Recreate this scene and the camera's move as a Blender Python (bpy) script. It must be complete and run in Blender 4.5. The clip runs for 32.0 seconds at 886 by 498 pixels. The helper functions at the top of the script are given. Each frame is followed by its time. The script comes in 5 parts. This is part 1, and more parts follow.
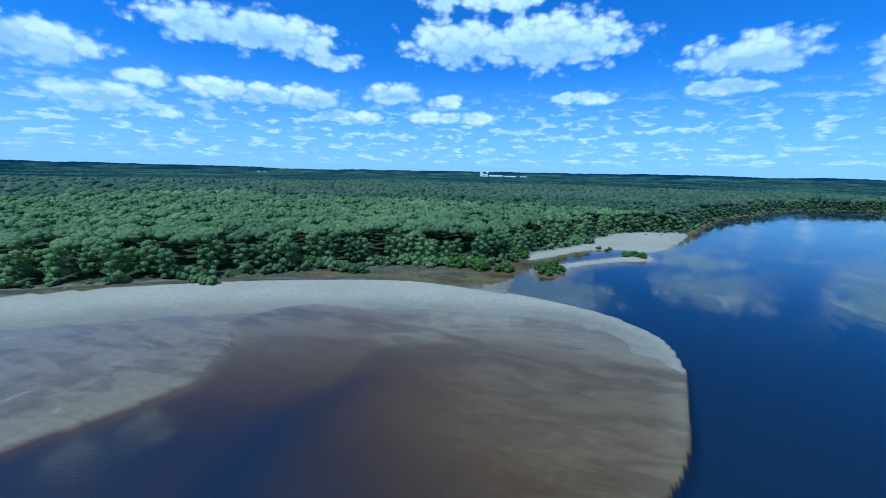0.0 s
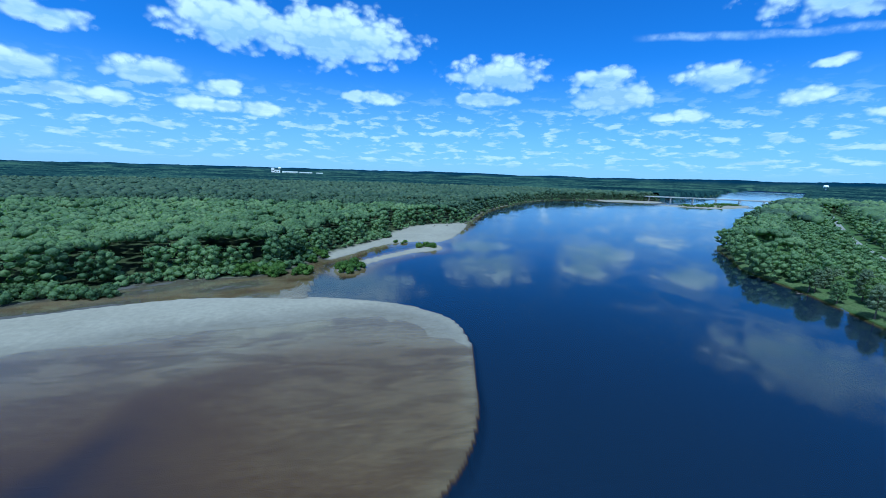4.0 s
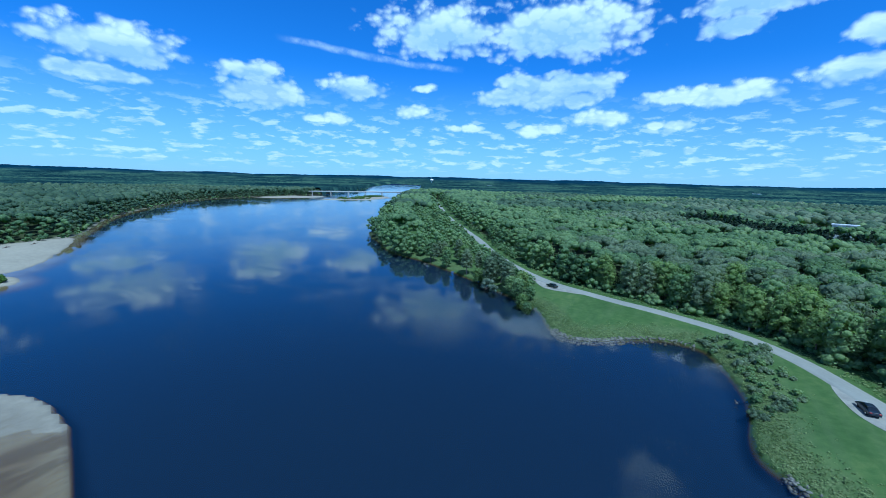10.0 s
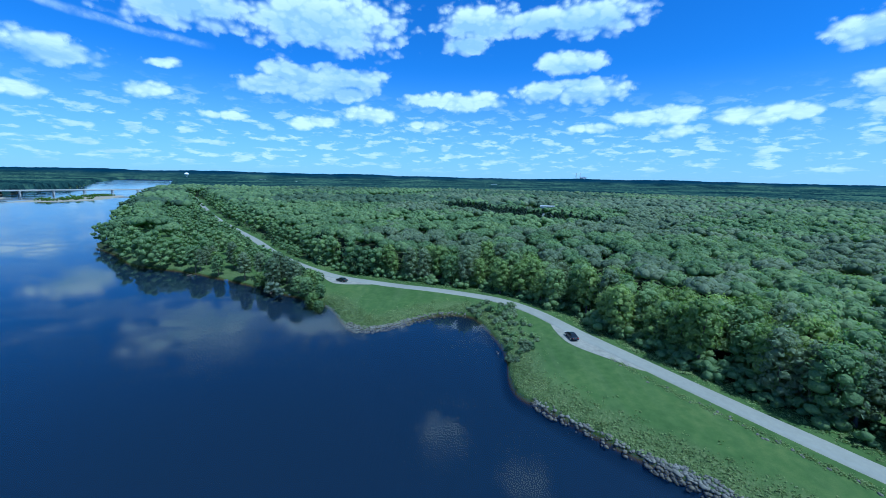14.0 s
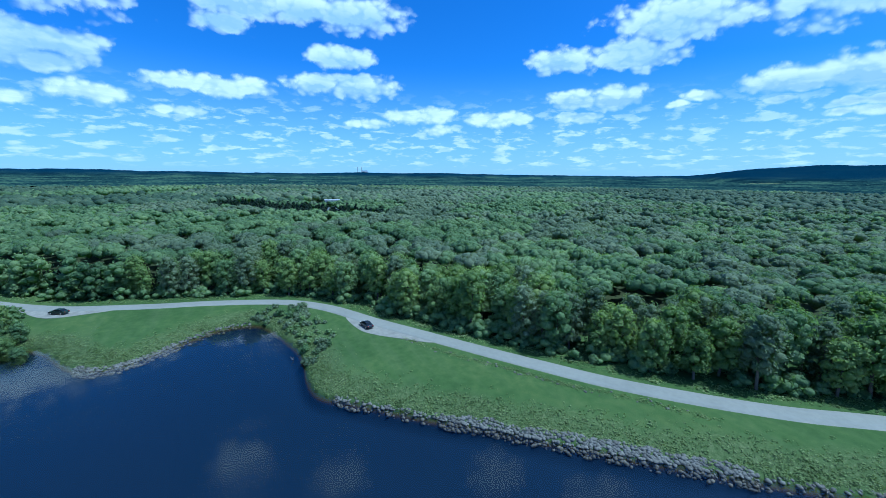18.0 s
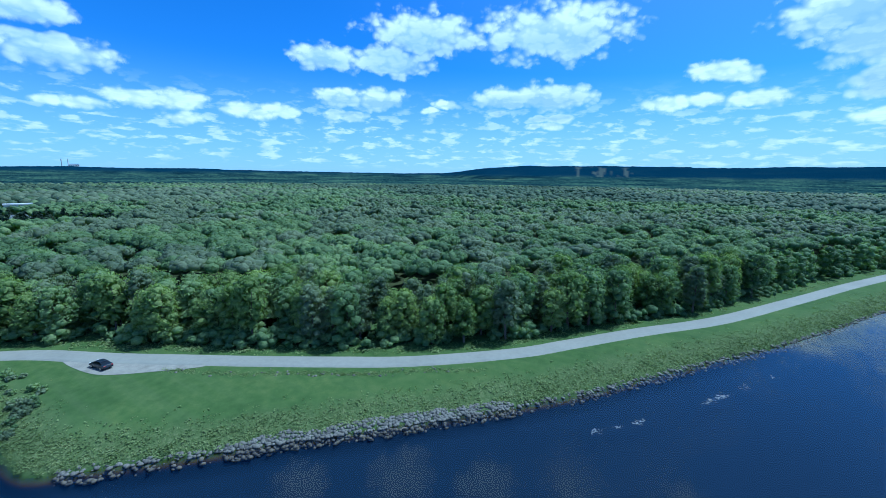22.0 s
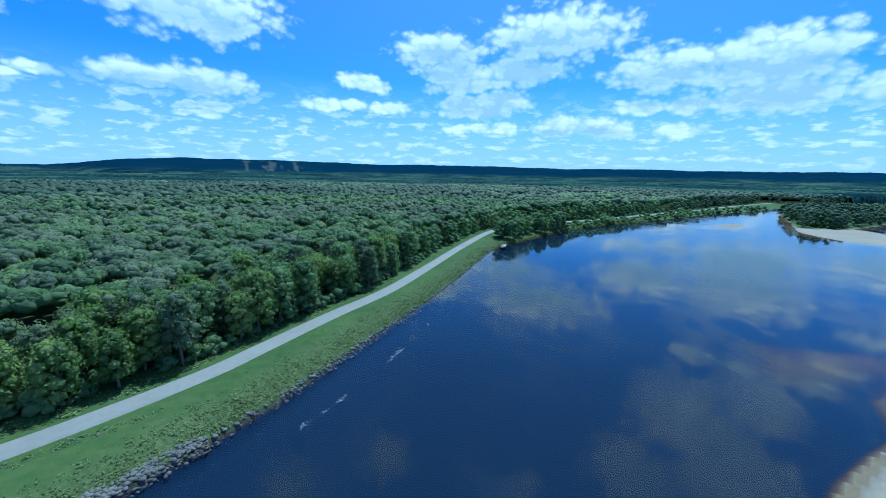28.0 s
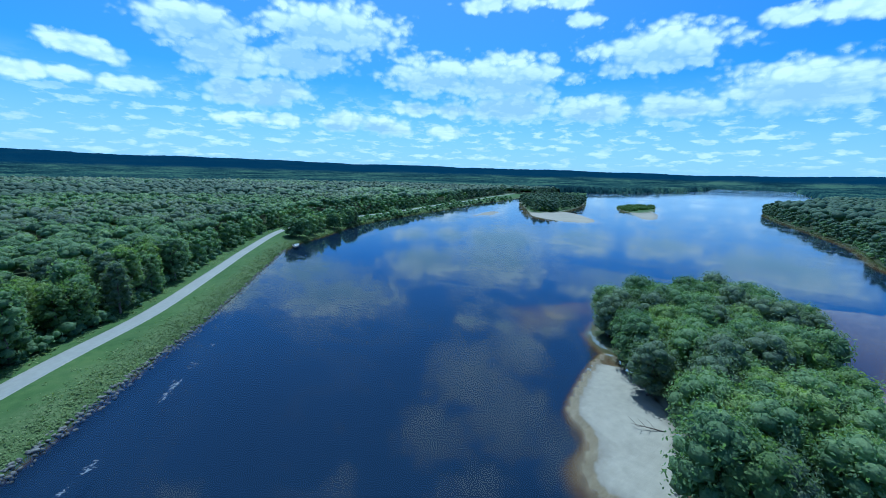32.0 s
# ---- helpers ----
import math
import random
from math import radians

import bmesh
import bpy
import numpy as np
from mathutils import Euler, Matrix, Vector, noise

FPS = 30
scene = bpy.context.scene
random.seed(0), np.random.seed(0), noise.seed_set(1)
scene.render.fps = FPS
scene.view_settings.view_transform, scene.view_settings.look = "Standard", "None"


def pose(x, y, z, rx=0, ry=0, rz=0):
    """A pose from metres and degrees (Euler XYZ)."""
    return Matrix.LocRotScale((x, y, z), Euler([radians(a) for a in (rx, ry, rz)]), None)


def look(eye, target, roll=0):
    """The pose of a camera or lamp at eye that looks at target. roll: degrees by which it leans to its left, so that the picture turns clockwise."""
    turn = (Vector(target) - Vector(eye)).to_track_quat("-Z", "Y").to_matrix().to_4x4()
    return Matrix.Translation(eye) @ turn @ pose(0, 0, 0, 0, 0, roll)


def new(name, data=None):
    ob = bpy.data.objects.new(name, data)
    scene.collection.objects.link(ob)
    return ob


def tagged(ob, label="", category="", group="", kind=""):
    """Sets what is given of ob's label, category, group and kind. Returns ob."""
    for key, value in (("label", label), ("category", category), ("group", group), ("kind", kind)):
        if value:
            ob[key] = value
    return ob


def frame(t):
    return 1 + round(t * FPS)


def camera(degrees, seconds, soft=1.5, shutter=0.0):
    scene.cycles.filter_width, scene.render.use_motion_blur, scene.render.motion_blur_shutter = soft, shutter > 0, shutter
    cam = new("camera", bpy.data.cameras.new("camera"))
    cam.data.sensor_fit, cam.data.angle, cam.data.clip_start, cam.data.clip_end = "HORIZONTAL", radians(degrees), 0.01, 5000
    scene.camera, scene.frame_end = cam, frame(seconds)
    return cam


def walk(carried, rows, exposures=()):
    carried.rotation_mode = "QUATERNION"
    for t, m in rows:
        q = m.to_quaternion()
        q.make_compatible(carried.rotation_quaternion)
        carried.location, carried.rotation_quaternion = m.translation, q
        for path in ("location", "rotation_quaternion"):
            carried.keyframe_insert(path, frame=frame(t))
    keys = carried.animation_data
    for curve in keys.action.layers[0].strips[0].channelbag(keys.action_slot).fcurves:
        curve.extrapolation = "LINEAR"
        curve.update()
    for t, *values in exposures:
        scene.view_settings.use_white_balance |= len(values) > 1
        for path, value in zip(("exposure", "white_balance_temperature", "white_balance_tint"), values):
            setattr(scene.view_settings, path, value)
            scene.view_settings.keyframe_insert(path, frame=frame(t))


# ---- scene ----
cam = camera(96.97, 32.0, soft=0.9)
# seconds, x, y, z, yaw, pitch, roll of the hovering drone
PATH = [
    (0.0, -0.00, -0.00, 40.00, 18.55, -11.03, -1.27),
    (0.5, -0.20, 0.22, 39.99, 15.43, -11.03, -1.34),
    (1.0, -0.40, 0.38, 39.97, 12.11, -11.00, -1.41),
    (1.5, -0.58, 0.48, 39.95, 8.76, -10.96, -1.48),
    (2.0, -0.65, 0.58, 39.95, 5.26, -10.92, -1.53),
    (2.5, -0.52, 0.78, 39.96, 1.63, -10.88, -1.59),
    (3.0, -0.14, 1.18, 40.01, -1.75, -10.85, -1.65),
    (3.5, 0.42, 1.75, 40.08, -6.07, -10.82, -1.74),
    (5.5, 7.55, 6.42, 40.31, -20.51, -10.51, -1.72),
    (6.0, 8.79, 7.08, 40.36, -24.62, -10.43, -1.71),
    (6.5, 9.83, 7.60, 40.38, -29.01, -10.36, -1.68),
    (7.0, 10.53, 7.92, 40.37, -33.16, -10.29, -1.65),
    (7.5, 10.95, 8.10, 40.34, -36.59, -10.22, -1.61),
    (8.0, 11.22, 8.23, 40.29, -40.35, -10.17, -1.58),
    (8.5, 11.43, 8.36, 40.24, -44.05, -10.12, -1.57),
    (9.0, 11.58, 8.52, 40.17, -47.70, -10.07, -1.57),
    (9.5, 11.69, 8.66, 40.11, -51.80, -10.01, -1.57),
    (10.0, 11.75, 8.74, 40.07, -55.58, -9.96, -1.55),
    (10.5, 11.79, 8.78, 40.08, -59.53, -9.94, -1.52),
    (11.0, 11.78, 8.80, 40.12, -63.51, -9.95, -1.47),
    (11.5, 11.75, 8.83, 40.18, -67.18, -9.99, -1.41),
    (12.0, 11.81, 8.90, 40.23, -70.96, -10.02, -1.37),
    (12.5, 11.98, 9.00, 40.26, -74.69, -10.04, -1.33),
    (13.0, 12.23, 9.14, 40.26, -78.51, -10.05, -1.29),
    (13.5, 12.48, 9.31, 40.24, -82.71, -10.07, -1.25),
    (15.5, 13.03, 8.57, 39.96, -97.15, -10.27, -0.96),
    (16.0, 13.26, 8.40, 39.94, -100.96, -10.33, -0.81),
    (16.5, 13.46, 8.25, 39.92, -105.19, -10.40, -0.68),
    (17.0, 13.61, 8.14, 39.87, -109.26, -10.46, -0.59),
    (17.5, 13.69, 8.05, 39.80, -113.21, -10.50, -0.53),
    (18.0, 13.74, 7.99, 39.71, -116.97, -10.51, -0.50),
    (18.5, 13.81, 7.97, 39.62, -120.50, -10.49, -0.49),
    (19.0, 13.90, 7.99, 39.51, -124.26, -10.47, -0.53),
    (19.5, 14.01, 8.03, 39.38, -128.32, -10.46, -0.60),
    (20.0, 14.11, 8.03, 39.26, -132.78, -10.47, -0.68),
    (20.5, 14.18, 7.97, 39.17, -136.98, -10.51, -0.72),
    (21.0, 14.22, 7.88, 39.15, -141.04, -10.57, -0.74),
    (21.5, 14.24, 7.81, 39.15, -144.97, -10.62, -0.75),
    (22.0, 14.23, 7.80, 39.13, -148.54, -10.63, -0.74),
    (22.5, 14.21, 7.78, 39.07, -151.95, -10.61, -0.71),
    (23.0, 14.17, 7.72, 38.98, -155.50, -10.59, -0.66),
    (23.5, 14.16, 7.62, 38.89, -159.20, -10.58, -0.65),
    (24.0, 14.22, 7.50, 38.82, -163.36, -10.58, -0.69),
    (24.5, 14.35, 7.40, 38.78, -167.31, -10.58, -0.74),
    (26.5, 14.73, 6.60, 38.77, -181.62, -10.68, -0.91),
    (27.0, 14.64, 6.40, 38.65, -185.44, -10.67, -0.95),
    (27.5, 14.58, 6.20, 38.56, -189.57, -10.67, -1.01),
    (28.0, 14.55, 6.01, 38.51, -193.39, -10.69, -1.08),
    (28.5, 14.54, 5.85, 38.49, -197.15, -10.71, -1.15),
    (29.0, 14.53, 5.71, 38.48, -200.74, -10.72, -1.20),
    (29.5, 14.53, 5.60, 38.48, -204.24, -10.73, -1.25),
    (30.0, 14.50, 5.52, 38.49, -208.13, -10.73, -1.31),
    (30.5, 14.44, 5.50, 38.53, -211.79, -10.73, -1.35),
    (31.0, 14.35, 5.55, 38.62, -215.70, -10.73, -1.39),
    (31.5, 14.29, 5.64, 38.77, -219.51, -10.74, -1.44),
    (32.0, 14.25, 5.75, 38.96, -223.09, -10.77, -1.48),
]
walk(cam, [(t, pose(x, y, z, 90 + pitch, 0, yaw) @ pose(0, 0, 0, 0, 0, -roll)) for t, x, y, z, yaw, pitch, roll in PATH],
     [(0.0, 0.36, 4600, -6), (6.0, 0.4, 4600, -6), (16.0, 0.46, 4600, -6), (24.0, 0.53, 4600, -6), (32.0, 0.48, 4600, -6)])

# ---- light ----
SUN_AZ, SUN_EL = 147.0, 63.0      # degrees, anticlockwise from +y; height


def toward(az, el):
    a, e = radians(az), radians(el)
    return Vector((-math.sin(a) * math.cos(e), math.cos(a) * math.cos(e), math.sin(e)))


sun = new("sun", bpy.data.lights.new("sun", "SUN"))
sun.data.energy, sun.data.angle, sun.data.color = 4.0, radians(0.55), (1.0, 0.96, 0.9)
sun.matrix_world = look(toward(SUN_AZ, SUN_EL) * 900, (0, 0, 0))


class Nodes:
    """A short way to write node trees."""

    def __init__(self, tree):
        self.tree = tree
        tree.nodes.clear()

    def add(self, kind, values=None, **props):
        n = self.tree.nodes.new(kind)
        for k, v in props.items():
            setattr(n, k, v)
        for k, v in (values or {}).items():
            if isinstance(v, bpy.types.NodeSocket):
                self.tree.links.new(v, n.inputs[k])
            else:
                n.inputs[k].default_value = v
        return n

    def math(self, op, a, b=0.0, c=0.0, clamp=False):
        return self.add("ShaderNodeMath", {0: a, 1: b, 2: c}, operation=op, use_clamp=clamp).outputs[0]

    def vec(self, op, a, b=(0, 0, 0)):
        return self.add("ShaderNodeVectorMath", {0: a, 1: b}, operation=op)

    def mix(self, f, a, b, blend="MIX"):
        n = self.add("ShaderNodeMix", {}, data_type="RGBA", blend_type=blend)
        for i, v in ((0, f), (6, a), (7, b)):
            if isinstance(v, bpy.types.NodeSocket):
                self.tree.links.new(v, n.inputs[i])
            else:
                n.inputs[i].default_value = (*v, 1) if isinstance(v, tuple) and len(v) == 3 else v
        return n.outputs[2]

    def noise(self, vector, scale, detail=3.0, rough=0.55, dims="3D", distortion=0.0):
        return self.add("ShaderNodeTexNoise", {"Vector": vector, "Scale": scale, "Detail": detail, "Roughness": rough, "Distortion": distortion}, noise_dimensions=dims).outputs[0]

    def ramp(self, f, stops):
        n = self.add("ShaderNodeValToRGB", {0: f})
        e = n.color_ramp.elements
        while len(e) < len(stops):
            e.new(0.5)
        for s, (p, c) in zip(e, stops):
            s.position, s.color = p, (*c, 1)
        return n.outputs[0]

    def band(self, v, lo, hi, a=0.0, b=1.0):
        return self.add("ShaderNodeMapRange", {0: v, 1: lo, 2: hi, 3: a, 4: b}, interpolation_type="SMOOTHSTEP").outputs[0]


# cumulus clouds: azimuth (anticlockwise from +y), elevation, half width, half height, in degrees
CLOUDS_NORTH = [(44.8, 16.1, 9.5, 2.8), (10.4, 16.6, 13.6, 3.7), (-16.6, 13.4, 7.6, 2.4), (33.7, 14.0, 2.9, 1.3), (59.0, 7.5, 3.5, 1.9), (63.8, 11.9,
    2.0, 2.3), (25.5, 10.3, 4.8, 1.6), (-14.5, 10.1, 3.9, 1.1), (47.2, 9.3, 3.7, 1.4), (39.1, 9.2, 6.9, 1.5), (1.1, 10.0, 3.3, 1.0), (18.5, 9.6, 2.5,
    1.0), (54.3, 9.7, 1.8, 1.1), (14.3, 21.0, 8.9, 1.3), (17.7, 7.4, 5.9, 1.0), (52.6, 5.9, 2.2, 0.7), (31.7, 7.3, 3.7, 0.9)]
CLOUDS_EAST = [(-30.6, 12.6, 3.5, 1.5), (-31.5, 10.3, 5.5, 1.9), (-43.2, 11.8, 5.2, 1.6), (-66.5, 11.4, 6.2, 1.9), (-62.5, 19.0, 19.0, 3.7), (-51.1,
    9.1, 2.8, 1.0), (-38.9, 7.8, 3.3, 0.8), (-52.3, 12.2, 1.7, 0.7), (-57.8, 7.2, 2.8, 0.6), (-67.2, 6.7, 2.1, 0.8), (-69.7, 12.9, 8.6, 1.8), (-70.6,
    10.9, 6.0, 1.3), (-89.4, 17.3, 3.8, 1.2), (-76.5, 8.3, 4.1, 1.4), (-88.7, 9.9, 3.3, 1.2), (-83.7, 10.5, 2.4, 1.1), (-83.8, 7.3, 2.5, 0.7), (-68.9,
    7.1, 2.9, 0.8)]
CLOUDS_SOUTH = [(-103.0, 14.9, 5.1, 1.6), (-89.4, 10.7, 5.3, 1.3), (-102.7, 11.6, 7.4, 1.8), (-113.6, 8.2, 5.3, 1.3), (-122.8, 7.5, 3.0, 0.9), (-91.0,
    19.9, 5.6, 2.2), (-101.8, 19.9, 7.6, 2.1), (-106.0, 6.8, 3.1, 0.8), (-115.8, 6.3, 2.6, 0.9), (-136.8, 14.7, 10.0, 1.9), (-136.9, 10.0, 5.9, 1.6),
    (-124.3, 8.1, 4.3, 1.0), (-134.6, 7.4, 2.2, 0.6), (-146.6, 8.6, 1.4, 0.6), (-159.7, 10.3, 7.8, 2.0), (-154.0, 17.9, 19.3, 3.4), (-149.1, 9.4, 1.9,
    0.7), (-134.7, 7.9, 2.4, 0.7), (-162.1, 6.7, 2.5, 0.6), (-156.2, 8.4, 1.6, 0.6)]
CLOUDS_WEST = [(177.7, 11.4, 3.2, 1.1), (167.9, 16.3, 7.6, 2.4), (163.8, 12.4, 6.6, 2.2), (162.8, 8.7, 5.0, 1.4), (178.7, 8.8, 7.3, 1.1), (-162.9,
    7.6, 3.0, 0.7), (-158.1, 9.5, 1.9, 0.8), (152.2, 17.6, 5.8, 3.6), (161.2, 13.5, 11.4, 2.2), (161.8, 9.8, 6.6, 1.7), (133.8, 12.9, 11.1, 3.4),
    (128.7, 9.0, 4.1, 1.7), (161.7, 6.4, 5.9, 0.9), (150.3, 7.0, 3.5, 1.3), (178.1, 12.0, 3.4, 1.2), (110.8, 15.2, 8.0, 3.2), (96.1, 10.0, 5.8, 3.2),
    (128.4, 9.2, 4.7, 2.5), (117.3, 8.7, 5.9, 2.1), (107.6, 8.6, 5.1, 1.9), (148.6, 6.3, 6.4, 1.5), (126.9, 21.1, 9.7, 1.2), (95.9, 16.6, 5.1, 1.3),
    (120.0, 19.1, 2.6, 1.0), (138.5, 8.7, 6.7, 1.3), (136.9, 5.8, 3.2, 1.1)]
# those that only the river mirrors
CLOUDS_OVERHEAD = [(62, 30, 8, 2.6), (-87.5, 35.5, 2.5, 3.4), (-101, 39.5, 5, 3.4), (-126, 40, 8, 3.6), (-142, 41, 9, 4.2), (-156, 42, 8, 4.2), (-170, 40.5, 6, 3.8),
                   (175.5, 38.5, 2.6, 3.4), (153, 41, 2.4, 2.2), (133, 28.5, 7, 5.0), (125.5, 33.5, 9, 5.8), (138, 36, 6, 4.6), (125, 24.6, 7, 3.4), (115, 36, 8, 6.0), (130, 42.5, 9, 4.6), (106, 30, 6, 4), (102, 40, 7, 4)]
CLOUDS = CLOUDS_NORTH + CLOUDS_EAST + CLOUDS_SOUTH + CLOUDS_WEST


TRAIL = (57.53, 10.39, 3.0495)     # shift and turn of the vapour trail


def make_world():
    w = bpy.data.worlds.new("world")
    scene.world = w
    w.use_nodes = True
    N = Nodes(w.node_tree)
    sky = N.add("ShaderNodeTexSky", sky_type="NISHITA", sun_disc=False, sun_elevation=radians(SUN_EL), sun_rotation=radians(-SUN_AZ), air_density=1.0, dust_density=0.15, ozone_density=3.0)
    d = N.add("ShaderNodeTexCoord").outputs["Generated"]
    s = N.add("ShaderNodeSeparateXYZ", {0: d}).outputs
    # azimuth with its seam at 78 degrees, elevation
    ca, sa = math.cos(radians(-102)), math.sin(radians(-102))
    ax = N.math("ADD", N.math("MULTIPLY", s[0], -ca), N.math("MULTIPLY", s[1], -sa))
    ay = N.math("ADD", N.math("MULTIPLY", s[0], -sa), N.math("MULTIPLY", s[1], ca))
    az = N.math("DEGREES", N.math("ARCTAN2", ax, ay))
    el = N.math("DEGREES", N.math("ARCSINE", s[2]))
    p = N.add("ShaderNodeCombineXYZ", {0: az, 1: el}).outputs[0]
    # ragged edges: rounded billows that shrink towards the horizon
    k = N.math("DIVIDE", 1.0, N.math("ADD", N.math("MAXIMUM", s[2], 0.0), 0.06))
    flat = N.vec("MULTIPLY", d, (1, 1, 2.2)).outputs[0]
    q = N.add("ShaderNodeVectorMath", {0: flat, "Scale": k}, operation="SCALE").outputs[0]
    puff = N.noise(q, 2.6, 7.0, 0.62)
    fine = N.noise(d, 30.0, 5.0, 0.65)
    wisp = N.noise(d, 9.0, 4.0, 0.6)
    wobf = N.math("MULTIPLY", N.math("SUBTRACT", wisp, 0.5), 4.0)
    pw = N.vec("ADD", p, N.add("ShaderNodeCombineXYZ", {0: wobf, 1: N.math("MULTIPLY", wobf, 0.4)}).outputs[0]).outputs[0]
    warp = N.vec("ADD", p, N.add("ShaderNodeCombineXYZ", {0: N.math("MULTIPLY", fine, 1.5), 1: N.math("MULTIPLY", fine, 1.1)}).outputs[0]).outputs[0]
    lump = N.add("ShaderNodeTexVoronoi", {"Vector": N.vec("MULTIPLY", warp, (0.34, 0.62, 0)).outputs[0], "Scale": 1.0, "Smoothness": 0.5}, feature="SMOOTH_F1", voronoi_dimensions="2D").outputs["Distance"]
    knob = N.add("ShaderNodeTexVoronoi", {"Vector": N.vec("MULTIPLY", warp, (0.95, 1.5, 0)).outputs[0], "Scale": 1.0, "Smoothness": 0.4}, feature="SMOOTH_F1", voronoi_dimensions="2D").outputs["Distance"]
    # every cloud is an oval three times as wide as high, rounder overhead; the broad ones are darker underneath
    wide = N.vec("MULTIPLY", pw, (1 / 3, 1, 0)).outputs[0]
    round_ = N.vec("MULTIPLY", pw, (1 / 1.5, 1, 0)).outputs[0]
    field = under = None
    for a, e, rw, rh in CLOUDS:
        a2 = ((a - 258 + 180) % 360) - 180
        n = max(1, math.ceil(rw / (2.6 * rh) - 0.25))
        for i in range(n):
            off = (i - (n - 1) / 2) * 2 * rw / max(n, 1) * 0.85
            r = rh * (1.08 if n == 1 else 1.1 - 0.2 * (i % 2)) * (1.1 if e > 13.5 and -165 < a < -45 else 1)
            dist = N.vec("DISTANCE", wide, ((a2 + off) / 3, e, 0)).outputs["Value"]
            l = N.math("MULTIPLY", dist, 1 / r)
            field = l if field is None else N.math("MINIMUM", field, l)
            if rh >= 1.5:
                l = N.math("MULTIPLY", N.vec("DISTANCE", wide, ((a2 + off) / 3, e - 0.7 * r, 0)).outputs["Value"], 1 / r)
                under = l if under is None else N.math("MINIMUM", under, l)
    for a, e, rw, rh in CLOUDS_OVERHEAD:
        a2 = ((a - 258 + 180) % 360) - 180
        n = max(1, round(rw / (1.5 * rh)))
        for i in range(n):
            off = (i - (n - 1) / 2) * 2 * rw / n * 0.85
            l = N.math("MULTIPLY", N.vec("DISTANCE", round_, ((a2 + off) / 1.5, e, 0)).outputs["Value"], 1 / rh)
            field = N.math("MINIMUM", field, l)
    field = N.math("SUBTRACT", 1.0, field)
    under = N.math("SUBTRACT", 1.0, under)
    edge = N.math("ADD", field, N.math("MULTIPLY", N.math("SUBTRACT", fine, 0.5), 0.52))
    edge = N.math("ADD", edge, N.math("MULTIPLY", N.math("SUBTRACT", 0.44, lump), N.band(el, 6.0, 14.0, 0.3, 0.6)))
    edge = N.math("ADD", edge, N.math("MULTIPLY", N.math("SUBTRACT", 0.40, knob), 0.28))
    big = N.math("MULTIPLY", N.band(edge, 0.05, 0.58), N.band(field, -0.22, 0.06))
    # the small crowded clouds low over the horizon
    lowband = N.math("MULTIPLY", N.band(el, 0.3, 2.0), N.band(el, 12.0, 5.0))
    lf = N.add("ShaderNodeCombineXYZ", {0: N.math("MULTIPLY", az, 0.16), 1: N.math("MULTIPLY", N.math("POWER", N.math("MAXIMUM", el, 0.01), 0.75), 1.0)}).outputs[0]
    small = N.noise(lf, 2.3, 5.0, 0.55, distortion=0.15)
    low_cover = N.math("MULTIPLY", N.band(small, 0.50, 0.63), lowband)
    cover = N.math("MAXIMUM", big, N.math("MULTIPLY", low_cover, 0.7))
    cover = N.math("MULTIPLY", cover, N.band(el, -0.2, 2.2))
    high = N.math("MULTIPLY", N.band(N.noise(q, 1.5, 5.0, 0.55), 0.46, 0.58), N.band(el, 46.0, 52.0))
    cover = N.math("MAXIMUM", cover, N.math("MULTIPLY", high, 0.9))
    # an old vapour trail in the east
    tr = N.add("ShaderNodeMapping", {0: pw, 1: (TRAIL[0], TRAIL[1], 0), 2: (0, 0, TRAIL[2]), 3: (1, 1, 0)}, vector_type="POINT").outputs[0]
    tx = N.add("ShaderNodeSeparateXYZ", {0: tr}).outputs
    trail = N.math("MULTIPLY", N.band(N.math("ABSOLUTE", tx[1]), 0.55, 0.05), N.band(N.math("ABSOLUTE", tx[0]), 12.8, 8.9))
    cover = N.math("MAXIMUM", cover, N.math("MULTIPLY", trail, N.band(fine, 0.3, 0.7, 0.1, 0.5)))
    shade = N.math("MULTIPLY", N.band(under, -0.25, 0.6), N.band(edge, 0.1, 0.7))
    creases = N.math("MULTIPLY", N.band(N.math("ADD", N.math("MULTIPLY", lump, 0.6), N.math("MULTIPLY", knob, 0.4)), 0.3, 0.6), 0.4)
    shade = N.math("ADD", N.math("MULTIPLY", shade, 0.75), N.math("ADD", creases, N.math("MULTIPLY", N.band(puff, 0.6, 0.4), 0.25)), clamp=True)
    white = N.mix(shade, (6.9, 7.3, 7.5), (3.3, 4.5, 5.6))
    blue = N.mix(1.0, sky.outputs[0], (0.33, 0.60, 1.06), "MULTIPLY")
    # paler low down, most of all towards the sun
    sunward = N.vec("DOT_PRODUCT", d, tuple(toward(SUN_AZ, 0))).outputs["Value"]
    haze = N.math("MULTIPLY", N.band(el, 15.0, -1.0), N.band(sunward, -0.2, 1.0, 0.60, 0.88))
    glow = N.band(N.vec("DOT_PRODUCT", d, tuple(toward(SUN_AZ, SUN_EL))).outputs["Value"], 0.35, 0.98, 0.0, 0.26)
    blue = N.mix(N.math("MAXIMUM", haze, glow), blue, (3.7, 4.9, 6.6))
    col = N.mix(cover, blue, white)
    bg = N.add("ShaderNodeBackground", {0: col, 1: 0.097})
    out = N.add("ShaderNodeOutputWorld", {0: bg.outputs[0]})


make_world()


# ---- materials ----
def material(name):
    m = bpy.data.materials.new(name)
    m.use_nodes = True
    N = Nodes(m.node_tree)
    bsdf = N.add("ShaderNodeBsdfPrincipled")
    N.add("ShaderNodeOutputMaterial", {0: bsdf.outputs[0]})
    return m, N, bsdf


